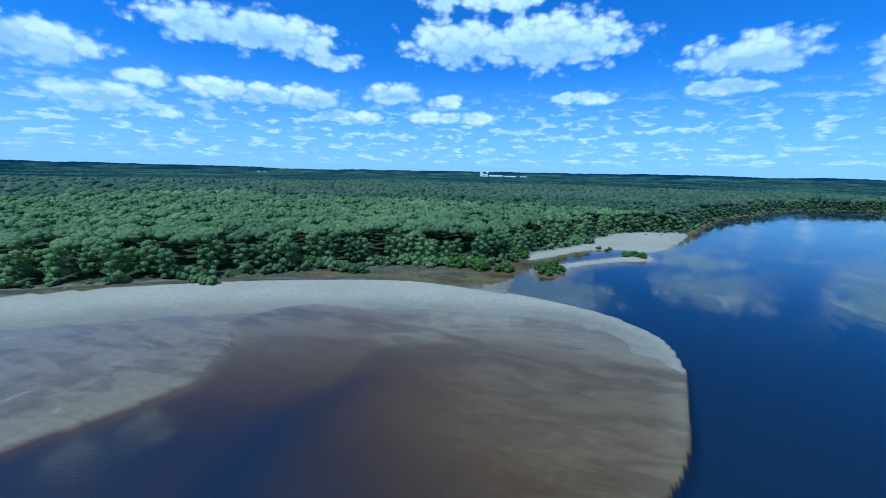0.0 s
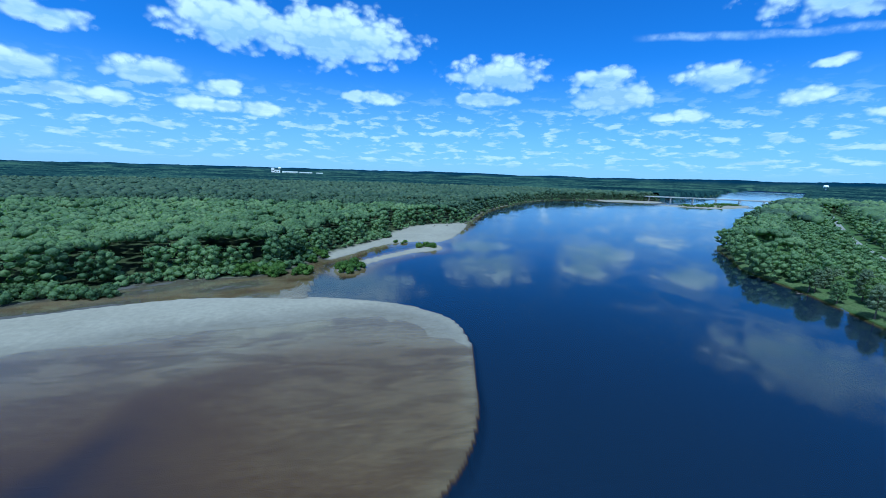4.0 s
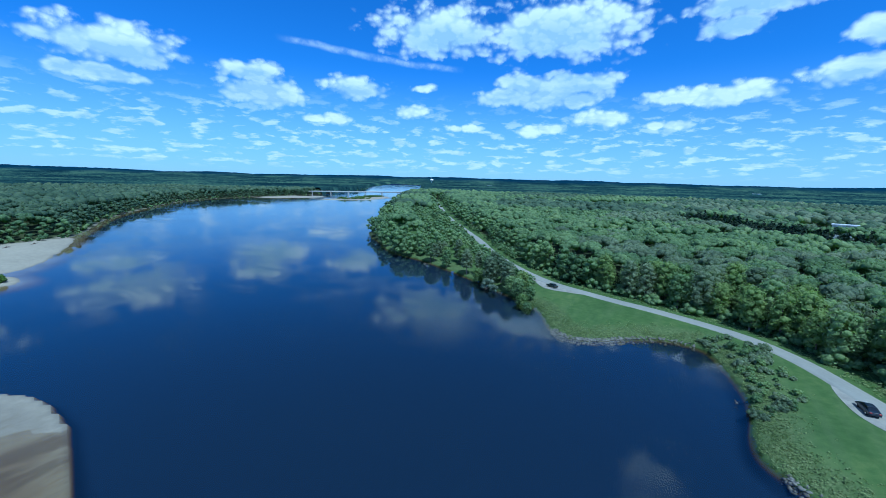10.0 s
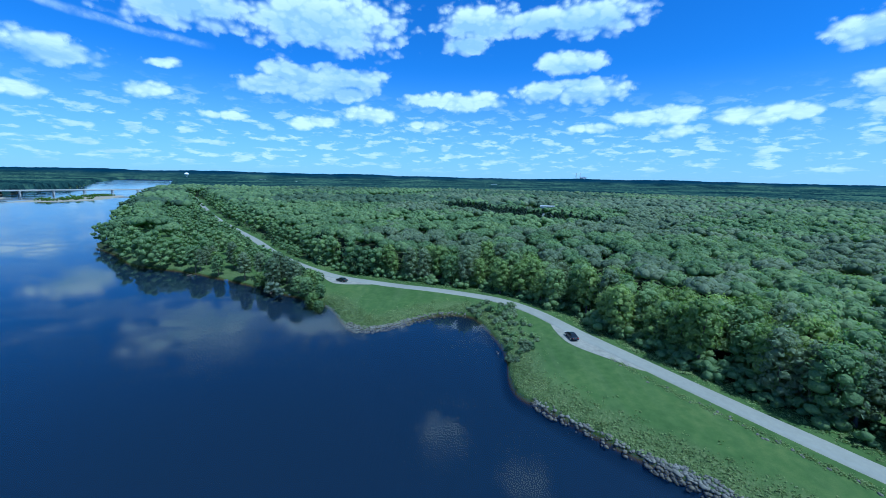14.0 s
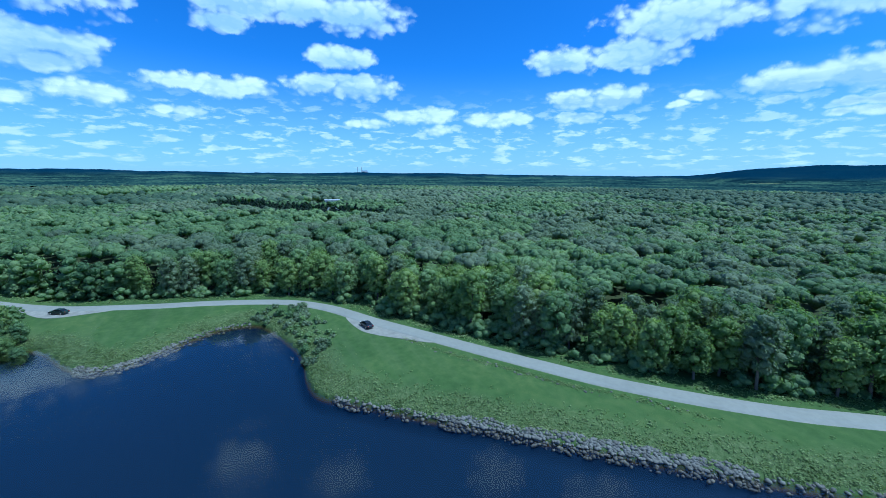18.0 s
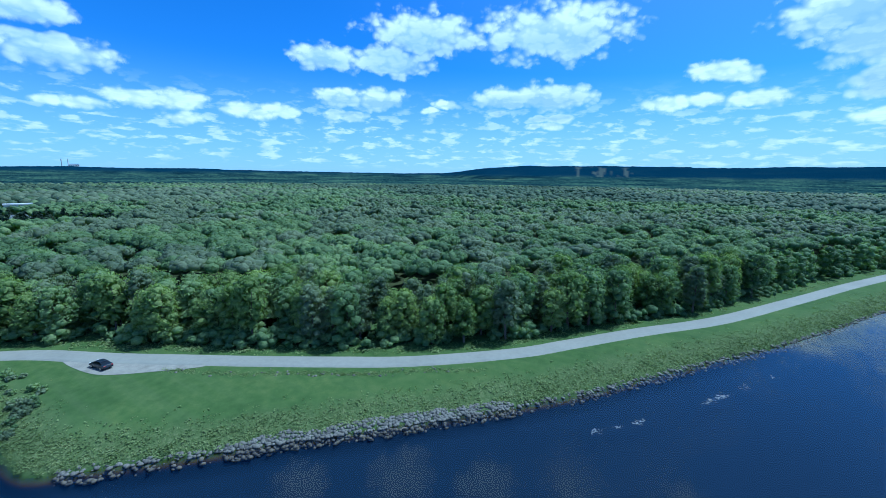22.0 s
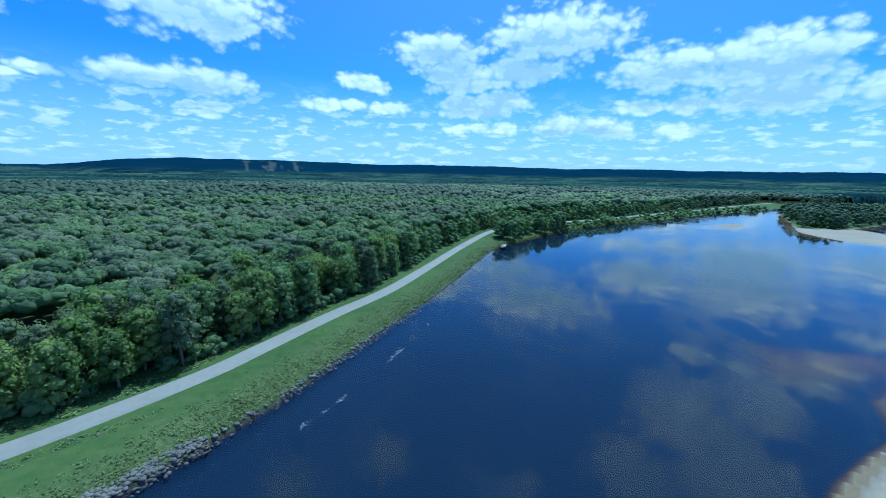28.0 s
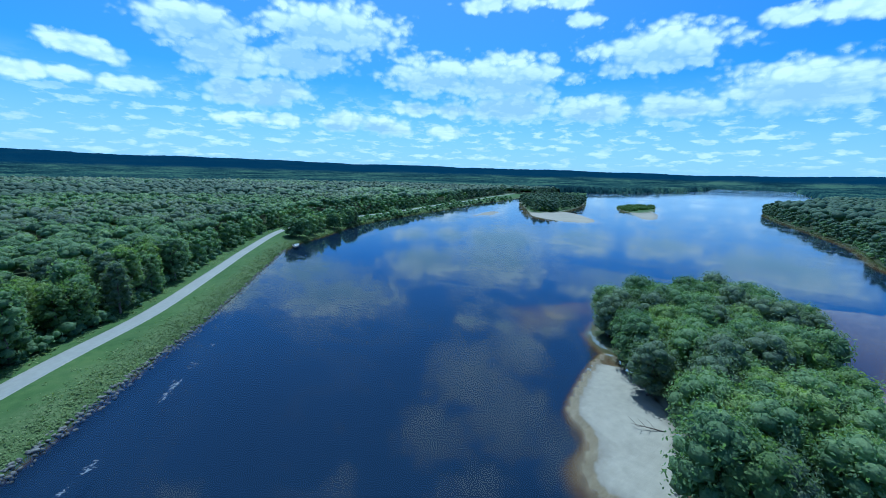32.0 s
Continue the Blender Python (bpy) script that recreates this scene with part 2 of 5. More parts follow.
def link(N, out, bsdf, name):
    N.tree.links.new(out, bsdf.inputs[name])


def plain(name, color, rough=0.6, metal=0.0, vary=0.25, scale=3.0, bump=0.0):
    m, N, b = material(name)
    co = N.add("ShaderNodeTexCoord").outputs["Object"]
    n1 = N.noise(co, scale, 4)
    n2 = N.noise(co, scale * 9, 3)
    f = N.math("ADD", N.math("MULTIPLY", n1, 0.65), N.math("MULTIPLY", n2, 0.35))
    lo, hi = tuple(c * (1 - vary) for c in color), tuple(min(1, c * (1 + vary)) for c in color)
    link(N, N.ramp(f, [(0.3, lo), (0.7, hi)]), b, "Base Color")
    b.inputs["Roughness"].default_value, b.inputs["Metallic"].default_value = rough, metal
    if bump:
        link(N, N.add("ShaderNodeBump", {"Height": f, "Strength": bump, "Distance": 0.05}).outputs[0], b, "Normal")
    return m


def leaf_material(name, dark, mid, light, tree=0.11, translucent=0.48):
    """Foliage: a hue for each tree, another for each clump, and thin leaves that let some light through."""
    m = bpy.data.materials.new(name)
    m.use_nodes = True
    N = Nodes(m.node_tree)
    pos = N.add("ShaderNodeNewGeometry")
    flat = N.vec("MULTIPLY", pos.outputs["Position"], (1, 1, 0)).outputs[0]
    cell = N.add("ShaderNodeTexVoronoi", {"Vector": flat, "Scale": tree}).outputs["Color"]
    one = N.add("ShaderNodeSeparateXYZ", {0: cell}).outputs[0]
    wide = N.noise(flat, 0.012, 3)
    isl = pos.outputs["Random Per Island"]
    f = N.math("ADD", N.math("ADD", N.math("MULTIPLY", one, 0.42), N.math("MULTIPLY", isl, 0.16)), N.math("SUBTRACT", N.math("MULTIPLY", wide, 0.9), 0.24))
    grain = N.noise(pos.outputs["Position"], 1.9, 4.0, 0.72, distortion=0.3)
    f = N.math("ADD", f, N.math("MULTIPLY", N.math("SUBTRACT", grain, 0.5), 1.1))
    col = N.ramp(f, [(0.12, dark), (0.5, mid), (0.9, light)])
    rough = N.add("ShaderNodeBump", {"Height": grain, "Strength": 0.55, "Distance": 0.9}).outputs[0]
    b = N.add("ShaderNodeBsdfPrincipled", {"Base Color": col, "Roughness": 0.48, "Normal": rough})
    b.inputs["Specular IOR Level"].default_value = 0.16
    t = N.add("ShaderNodeBsdfTranslucent", {0: N.mix(1.0, col, (1.1, 1.25, 0.5), "MULTIPLY")})
    mx = N.add("ShaderNodeMixShader", {0: translucent, 1: b.outputs[0], 2: t.outputs[0]})
    N.add("ShaderNodeOutputMaterial", {0: mx.outputs[0]})
    return m


LEAF = leaf_material("broadleaf", (0.078, 0.130, 0.063), (0.166, 0.245, 0.112), (0.281, 0.359, 0.164))
LEAF_DULL = leaf_material("oak_leaf", (0.094, 0.134, 0.083), (0.170, 0.217, 0.133), (0.264, 0.311, 0.193))
# Darker copy of the broadleaf colour, with cloud shadow put into it.
LEAF_SHADED = leaf_material("cloud_shaded_leaf", (0.047, 0.084, 0.052), (0.094, 0.144, 0.086), (0.166, 0.220, 0.126))
LEAF_BRIGHT = leaf_material("young_leaf", (0.088, 0.146, 0.052), (0.198, 0.272, 0.096), (0.312, 0.380, 0.142))
LEAF_PINE = leaf_material("pine_needles", (0.008, 0.018, 0.009), (0.014, 0.03, 0.014), (0.025, 0.045, 0.02), translucent=0.05)
LEAF_WILLOW = leaf_material("willow_leaf", (0.06, 0.11, 0.025), (0.10, 0.17, 0.035), (0.16, 0.23, 0.055))
LEAF_SILVER = leaf_material("silver_willow_leaf", (0.14, 0.18, 0.14), (0.22, 0.27, 0.21), (0.34, 0.38, 0.31))
WEED = leaf_material("bank_weed", (0.10, 0.14, 0.055), (0.17, 0.22, 0.085), (0.27, 0.31, 0.15), tree=0.5, translucent=0.4)
BARK = plain("bark", (0.12, 0.10, 0.08), 0.9, vary=0.4, scale=4, bump=0.5)
DEADWOOD = plain("dead_wood", (0.16, 0.13, 0.10), 0.85, vary=0.4, scale=5, bump=0.4)
STONE = plain("riprap_stone", (0.115, 0.110, 0.098), 0.9, vary=0.55, scale=0.9, bump=0.5)
CONCRETE = plain("concrete", (0.42, 0.42, 0.41), 0.85, vary=0.2, scale=0.4)
WHITE = plain("white_cladding", (0.8, 0.8, 0.79), 0.6, vary=0.06, scale=0.05)
GREYROOF = plain("grey_metal_roof", (0.45, 0.47, 0.5), 0.5, vary=0.15, scale=0.2)
PAINT = plain("dark_blue_car_paint", (0.012, 0.018, 0.03), 0.25, vary=0.1, scale=2)
GLASS = plain("tinted_car_glass", (0.01, 0.012, 0.014), 0.06, vary=0.05)
RUBBER = plain("tyre_rubber", (0.02, 0.02, 0.02), 0.85)
CHROME = plain("bright_metal", (0.7, 0.7, 0.7), 0.25, metal=1.0, vary=0.05)
LAMP = plain("headlamp_glass", (0.75, 0.76, 0.78), 0.15, vary=0.05)
REDLAMP = plain("tail_lamp_glass", (0.35, 0.01, 0.01), 0.2, vary=0.05)


def water_material():
    m = bpy.data.materials.new("river_water")
    m.use_nodes = True
    N = Nodes(m.node_tree)
    p = N.add("ShaderNodeNewGeometry").outputs["Position"]
    flow = N.add("ShaderNodeMapping", {0: p, 2: (0, 0, radians(35)), 3: (1.0, 0.55, 1.0)}).outputs[0]
    swell = N.noise(flow, 0.07, 2.0, 0.5, distortion=0.6)
    region = N.band(N.noise(flow, 0.009, 2.0, 0.5), 0.36, 0.52)
    patch = N.math("MULTIPLY", region, N.band(N.noise(flow, 0.06, 5.0, 0.62, distortion=1.2), 0.49, 0.55))
    bump = N.add("ShaderNodeBump", {"Height": swell, "Strength": N.math("ADD", 0.02, N.math("MULTIPLY", patch, 0.10)), "Distance": 1.0}).outputs[0]
    fr = N.add("ShaderNodeFresnel", {"IOR": 1.333, "Normal": bump}).outputs[0]
    rough = N.math("ADD", 0.05, N.math("MULTIPLY", patch, 0.10))
    g = N.add("ShaderNodeBsdfGlossy", {0: (1, 1, 1, 1), "Roughness": rough, "Normal": bump})
    t = N.add("ShaderNodeBsdfTransparent", {0: (0.93, 0.90, 0.84, 1)})
    mx = N.add("ShaderNodeMixShader", {0: fr, 1: t.outputs[0], 2: g.outputs[0]})
    N.add("ShaderNodeOutputMaterial", {0: mx.outputs[0]})
    return m


def ground_material():
    """Sand, silt, mown grass and forest floor on one sheet, by the masks that lie on its vertices and by its height."""
    m, N, b = material("floodplain_ground")
    g = N.add("ShaderNodeNewGeometry")
    p = g.outputs["Position"]
    z = N.add("ShaderNodeSeparateXYZ", {0: p}).outputs[2]
    n1, n2, n3 = N.noise(p, 0.05, 4), N.noise(p, 0.6, 4), N.noise(p, 6.0, 3)
    mask = {k: N.add("ShaderNodeAttribute", attribute_name=k).outputs["Fac"] for k in ("sand", "grass", "field", "mud", "weed")}
    sandc = N.ramp(N.math("ADD", N.math("MULTIPLY", n1, 0.5), N.math("MULTIPLY", n2, 0.5)), [(0.3, (0.20, 0.182, 0.142)), (0.7, (0.285, 0.26, 0.205))])
    zz = N.math("ADD", z, N.math("MULTIPLY", N.math("SUBTRACT", n2, 0.5), 0.08))
    rip = N.noise(N.add("ShaderNodeMapping", {0: p, 2: (0, 0, radians(-25)), 3: (0.35, 1.7, 1)}).outputs[0], 0.55, 5, 0.62, distortion=0.8)
    long = N.noise(N.add("ShaderNodeMapping", {0: p, 2: (0, 0, radians(-35)), 3: (0.25, 1.0, 1)}).outputs[0], 0.1, 4, 0.6, distortion=0.6)
    zz = N.math("ADD", zz, N.math("MULTIPLY", N.math("ADD", N.math("SUBTRACT", rip, 0.5), N.math("SUBTRACT", long, 0.5)), N.band(z, 0.12, -0.1, 0.03, 0.22)))
    comb = N.noise(N.add("ShaderNodeMapping", {0: p, 2: (0, 0, radians(-25)), 3: (0.5, 1.6, 1)}).outputs[0], 1.1, 3, 0.6, distortion=1.2)
    zz = N.math("ADD", zz, N.math("MULTIPLY", N.math("SUBTRACT", comb, 0.5), N.band(z, 0.08, -0.12, 0.02, 0.13)))
    wet = N.band(zz, 0.16, 0.0)
    sandc = N.mix(wet, sandc, N.mix(0.5, sandc, (0.105, 0.092, 0.072)))
    # The water's dimming and blue with depth is painted into the bed.
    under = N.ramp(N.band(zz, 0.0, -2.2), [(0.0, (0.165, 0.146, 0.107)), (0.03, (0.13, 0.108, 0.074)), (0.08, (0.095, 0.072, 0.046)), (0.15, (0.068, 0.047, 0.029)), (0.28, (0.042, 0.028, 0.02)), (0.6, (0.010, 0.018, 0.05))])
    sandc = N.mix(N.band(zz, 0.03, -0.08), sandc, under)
    dune = N.add("ShaderNodeMapping", {0: p, 2: (0, 0, radians(-28)), 3: (0.3, 1.0, 1)}).outputs[0]
    marks = N.noise(dune, 0.9, 3, 0.6, distortion=1.0)
    lines = N.noise(dune, 0.16, 4, 0.65, distortion=0.7)
    drowned = N.math("MULTIPLY", N.band(z, 0.05, -0.06), N.band(z, -0.9, -0.35))
    sandc = N.mix(N.math("MULTIPLY", N.band(marks, 0.46, 0.64), N.math("MULTIPLY", drowned, 0.45)), sandc, (0.15, 0.115, 0.072))
    sandc = N.mix(N.math("MULTIPLY", N.band(lines, 0.55, 0.42), N.math("MULTIPLY", drowned, 0.4)), sandc, (0.04, 0.028, 0.02))
    f = N.math("ADD", N.math("MULTIPLY", n2, 0.5), N.math("MULTIPLY", n1, 0.5))
    grass = N.mix(N.math("MULTIPLY", n3, 0.6), N.ramp(f, [(0.3, (0.032, 0.068, 0.018)), (0.5, (0.062, 0.108, 0.03)), (0.72, (0.11, 0.148, 0.046))]), (0.03, 0.049, 0.017))
    swath = N.noise(N.add("ShaderNodeMapping", {0: p, 2: (0, 0, radians(-38)), 3: (0.06, 1.0, 1)}).outputs[0], 0.35, 3, 0.6)
    patchy = N.noise(p, 0.13, 5, 0.7, distortion=0.5)
    grass = N.mix(N.band(swath, 0.4, 0.75, 0.0, 0.3), grass, (0.095, 0.125, 0.055))
    grass = N.mix(N.band(patchy, 0.5, 0.75, 0.0, 0.7), grass, (0.035, 0.065, 0.018))
    rank = N.noise(p, 1.6, 5, 0.7, distortion=0.4)
    weeds = N.ramp(rank, [(0.3, (0.035, 0.058, 0.018)), (0.52, (0.075, 0.105, 0.038)), (0.72, (0.14, 0.16, 0.075))])
    grass = N.mix(mask["weed"], grass, weeds)
    floor = N.ramp(f, [(0.3, (0.02, 0.03, 0.012)), (0.7, (0.05, 0.06, 0.025))])
    field = N.ramp(f, [(0.3, (0.085, 0.115, 0.045)), (0.7, (0.15, 0.16, 0.08))])
    mud = N.ramp(f, [(0.3, (0.052, 0.049, 0.044)), (0.7, (0.10, 0.093, 0.082))])
    dry = N.band(zz, -0.05, 0.03)
    link(N, N.math("MULTIPLY", dry, 0.12), b, "Specular IOR Level")
    col = N.mix(mask["grass"], floor, grass)
    col = N.mix(mask["field"], col, field)
    col = N.mix(mask["sand"], col, sandc)
    col = N.mix(N.math("MULTIPLY", mask["mud"], N.band(zz, -0.25, -0.02)), col, mud)
    # All drowned ground takes on the deep water's darkness as colour.
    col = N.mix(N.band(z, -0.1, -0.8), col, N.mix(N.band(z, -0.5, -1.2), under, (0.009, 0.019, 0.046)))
    link(N, col, b, "Base Color")
    rough = N.math("SUBTRACT", 0.95, N.math("MULTIPLY", N.math("MULTIPLY", wet, mask["sand"]), 0.45))
    link(N, rough, b, "Roughness")
    hb = N.math("ADD", N.math("ADD", N.math("MULTIPLY", n3, 0.5), N.math("MULTIPLY", N.math("MULTIPLY", rank, mask["weed"]), 4.0)), N.math("MULTIPLY", N.math("MULTIPLY", rip, mask["sand"]), 1.2))
    link(N, N.add("ShaderNodeBump", {"Height": hb, "Strength": 0.5, "Distance": 0.12}).outputs[0], b, "Normal")
    return m


def road_material():
    m, N, b = material("worn_chipseal_road")
    p = N.add("ShaderNodeNewGeometry").outputs["Position"]
    u = N.add("ShaderNodeAttribute", attribute_name="across").outputs["Fac"]
    n1, n2, n3 = N.noise(p, 0.08, 4), N.noise(p, 1.2, 4), N.noise(p, 9.0, 2)
    f = N.math("ADD", N.math("MULTIPLY", n1, 0.5), N.math("MULTIPLY", n2, 0.5))
    asphalt = N.ramp(f, [(0.3, (0.165, 0.165, 0.147)), (0.7, (0.225, 0.223, 0.197))])
    gravel = N.ramp(N.math("ADD", N.math("MULTIPLY", n2, 0.5), N.math("MULTIPLY", n3, 0.5)), [(0.3, (0.17, 0.158, 0.132)), (0.7, (0.25, 0.234, 0.2))])
    side = N.band(N.math("ADD", N.math("ABSOLUTE", u), N.math("MULTIPLY", N.math("SUBTRACT", n2, 0.5), 0.5)), 0.72, 0.86)
    col = N.mix(side, asphalt, gravel)
    track = N.band(N.math("ABSOLUTE", N.math("SUBTRACT", N.math("ABSOLUTE", u), 0.38)), 0.16, 0.0)
    col = N.mix(N.math("MULTIPLY", track, 0.3), col, (0.2, 0.2, 0.197))
    link(N, col, b, "Base Color")
    b.inputs["Roughness"].default_value = 0.9
    link(N, N.add("ShaderNodeBump", {"Height": n3, "Strength": 0.3, "Distance": 0.02}).outputs[0], b, "Normal")
    return m


def canopy_material():
    """The far woods, one crown beside another."""
    m, N, b = material("far_canopy")
    g = N.add("ShaderNodeNewGeometry")
    p = N.vec("MULTIPLY", g.outputs["Position"], (1, 1, 0)).outputs[0]
    cell = N.add("ShaderNodeTexVoronoi", {"Vector": p, "Scale": 0.10})
    one = N.add("ShaderNodeSeparateXYZ", {0: cell.outputs["Color"]}).outputs[0]
    # Dark bands stand for cloud shadows, the bluish ramp for distance haze, all in colour.
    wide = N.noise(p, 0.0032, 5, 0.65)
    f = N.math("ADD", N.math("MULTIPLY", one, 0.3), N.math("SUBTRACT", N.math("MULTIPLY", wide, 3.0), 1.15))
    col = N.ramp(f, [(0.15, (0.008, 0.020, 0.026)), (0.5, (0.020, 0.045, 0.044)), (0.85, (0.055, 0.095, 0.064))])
    # Blue distance haze on the higher hills, mixed into their colour.
    pine_or_haze = N.add("ShaderNodeAttribute", attribute_name="pine_or_haze").outputs["Fac"]
    col = N.mix(N.math("MULTIPLY", pine_or_haze, 0.95), col, (0.006, 0.022, 0.043))
    bare = N.add("ShaderNodeAttribute", attribute_name="bare").outputs["Fac"]
    col = N.mix(bare, col, (0.30, 0.31, 0.2))
    link(N, col, b, "Base Color")
    b.inputs["Roughness"].default_value = 0.9
    b.inputs["Specular IOR Level"].default_value = 0.0
    hb = N.math("SUBTRACT", 1.0, N.math("MULTIPLY", cell.outputs["Distance"], 1.0))
    link(N, N.add("ShaderNodeBump", {"Height": hb, "Strength": 1.0, "Distance": 4.0}).outputs[0], b, "Normal")
    return m


WATER, GROUND, ROAD, CANOPY = water_material(), ground_material(), road_material(), canopy_material()


# ---- the plan, in units of 40 m ----
U = 40.0


def line(pts, n=4):
    """A smooth line through plan points, in metres."""
    p = np.array(pts, float) * U
    q = np.vstack([2 * p[0] - p[1], p, 2 * p[-1] - p[-2]])
    t = np.linspace(0, 1, n, endpoint=False)[:, None]
    out = []
    for i in range(1, len(q) - 2):
        a, b, c, d = q[i - 1:i + 3]
        out.append(0.5 * (2 * b + (c - a) * t + (2 * a - 5 * b + 4 * c - d) * t ** 2 + (3 * b - a - 3 * c + d) * t ** 3))
    return np.vstack(out + [p[-1:]])


def loop(pts, n=3):
    p = list(pts)
    s = line(p[-2:] + p + p[:2], n)
    return s[2 * n - 0:-2 * n + 0] if n > 1 else np.array(p) * U


def far_from(P, L, limit=1e9, closed=False):
    """Distance in metres of points P from the line L; past limit it is only known to be more."""
    P = np.asarray(P)
    d2 = np.full(len(P), limit ** 2)
    A, B = (L, np.roll(L, -1, 0)) if closed else (L[:-1], L[1:])
    order = np.argsort(P[:, 0])
    S = P[order]
    m = np.full(len(S), limit ** 2)
    for a, b in zip(A, B):
        i, j = np.searchsorted(S[:, 0], (min(a[0], b[0]) - limit, max(a[0], b[0]) + limit))
        k = i + np.flatnonzero((S[i:j, 1] > min(a[1], b[1]) - limit) & (S[i:j, 1] < max(a[1], b[1]) + limit))
        if not len(k):
            continue
        ab = b - a
        ex, ey = S[k, 0] - a[0], S[k, 1] - a[1]
        t = np.clip((ex * ab[0] + ey * ab[1]) / max(ab @ ab, 1e-9), 0, 1)
        m[k] = np.minimum(m[k], (ex - t * ab[0]) ** 2 + (ey - t * ab[1]) ** 2)
    d2[order] = m
    return np.sqrt(d2)


def inside(P, L):
    P = np.asarray(P)
    hit = np.zeros(len(P), bool)
    box = (P[:, 0] > L[:, 0].min()) & (P[:, 0] < L[:, 0].max()) & (P[:, 1] > L[:, 1].min()) & (P[:, 1] < L[:, 1].max())
    x, y = P[box].T
    h = np.zeros(len(x), bool)
    for (ax, ay), (bx, by) in zip(L, np.roll(L, -1, 0)):
        if ay != by:
            h ^= ((ay > y) != (by > y)) & (x < (bx - ax) * (y - ay) / (by - ay) + ax)
    hit[box] = h
    return hit


def signed(P, L, limit=60.0):
    """Metres inside (plus) or outside (minus) the closed line L."""
    return np.where(inside(P, L), 1, -1) * far_from(P, L, limit, True)


def hashed(i, j, s=0):
    v = np.sin(i * 127.1 + j * 311.7 + s * 74.7) * 43758.5453
    return v - np.floor(v)


def value_noise(x, y, s=0):
    i, j = np.floor(x), np.floor(y)
    u, v = x - i, y - j
    u, v = u * u * (3 - 2 * u), v * v * (3 - 2 * v)
    a, b, c, d = hashed(i, j, s), hashed(i + 1, j, s), hashed(i, j + 1, s), hashed(i + 1, j + 1, s)
    return (a * (1 - u) + b * u) * (1 - v) + (c * (1 - u) + d * u) * v


def fbm(x, y, s=0, n=4):
    return sum(value_noise(x * 2 ** k, y * 2 ** k, s + k) / 2 ** k for k in range(n)) / 2


def step(v, a, b):
    t = np.clip((v - a) / (b - a), 0, 1)
    return t * t * (3 - 2 * t)


BANK_R = line([(60, 46), (40, 31), (26, 20), (19.5, 16.2), (13.9, 12.1), (9, 8.3), (6.3, 6.0), (5.42, 5.42), (4.85, 4.6), (4.35, 3.9), (4.12, 3.1), (3.75, 2.24), (3.52, 1.8),
               (3.26, 1.33), (2.92, 1.09), (2.79, 0.92), (2.86, 0.74), (3.04, 0.56), (3.16, 0.38), (3.13, 0.17), (2.91, 0.07), (2.63, -0.01), (2.42, -0.03),
               (2.2, -0.02), (2.06, -0.05), (1.95, -0.16), (1.84, -0.27), (1.7, -0.41), (1.52, -0.61), (1.35, -0.78), (1.12, -1.02), (0.89, -1.27), (0.63, -1.58),
               (0.26, -2.09), (-0.17, -2.66), (-0.6, -3.3), (-1.04, -4.0), (-1.68, -4.94), (-2.3, -5.4), (-3.7, -6.45), (-5.5, -7.25), (-7.4, -8.0), (-9.6, -8.95),
               (-12.1, -9.75), (-17, -11.5), (-25, -13), (-30, -11.2), (-45, -11), (-62, -14)])
BANK_L = line([(60, 54), (40, 39), (24, 25), (18, 21.2), (14.5, 18.8), (10, 17.7), (6.8, 16), (4.6, 13.2), (3.1, 10.8), (1.97, 8.2), (1.3, 8.0), (0.68, 7.4), (0.1, 6.1), (-0.55, 4.95),
               (-0.7, 4.45), (-1.0, 3.98), (-1.5, 3.84), (-1.83, 3.78), (-2.2, 3.48), (-2.68, 3.03), (-3.13, 2.6), (-3.9, 2.03), (-4.35, 1.68), (-5.4, 1.05),
               (-6.26, 0.58), (-6.85, 0.39), (-8.5, 0.13), (-10.3, -0.44), (-14.1, -1.7), (-17.2, -2.2), (-22, -1.5), (-34, -2), (-62, -6)])
RIGHT_SIDE = np.array([(60, 50), (22, 22.4), (17, 17.6), (10, 12.8), (5, 9), (2.6, 6), (1.6, 3.5), (0.9, 1), (0.2, -0.3), (-1.5, -2.2), (-6, -4.6), (-12, -7.6), (-20, -8), (-62, -10), (-62, -130), (130, -130), (130, 50)]) * U
RIVER = np.vstack([BANK_R, BANK_L[::-1]])
BAR_EDGE = line([(-4.6, 1.1), (-4.2, 1.5), (-3.84, 1.9), (-3.26, 2.36), (-2.67, 2.74), (-2.0, 3.06), (-1.4, 3.27), (-0.8, 3.25), (-0.3, 3.17), (0.17, 3.02), (0.4, 2.85), (0.575, 2.60), (0.6, 2.25)])
BAR = np.vstack([BAR_EDGE, line([(0.6, 2.25), (0.54, 1.95), (0.46, 1.55), (0.34, 1.28), (0.2, 1.1), (-0.1, 0.6), (-0.5, 0.3), (-0.78, 0.05), (-0.8, -0.25), (-0.95, -0.4), (-1.06, -0.55), (-1.6, -0.7),
                                 (-1.95, -0.98), (-2.4, -1.12), (-3.1, -1.0), (-3.6, -0.5), (-4.0, 0.2), (-4.6, 1.1)])[1:-1]])
LOBE = loop([(-1.0, 3.35), (-1.1, 2.5), (-1.79, 2.43), (-2.07, 2.1), (-2.06, 1.83), (-1.87, 1.7), (-1.71, 1.4), (-1.64, 1.24), (-1.67, 1.13), (-1.73, 0.92), (-1.81, 0.75), (-1.88, 0.59), (-2.3, 0.3), (-4.4, 0.9), (-4.5, 1.8), (-2.7, 3.0)])
INNER = loop([(-1.06, 1.97), (-1.1, 1.5), (-1.2, 1.0), (-0.9, 0.5), (0.3, 1.15), (0.5, 1.6), (0.57, 2.0), (0.52, 2.3), (-0.6, 2.3)])
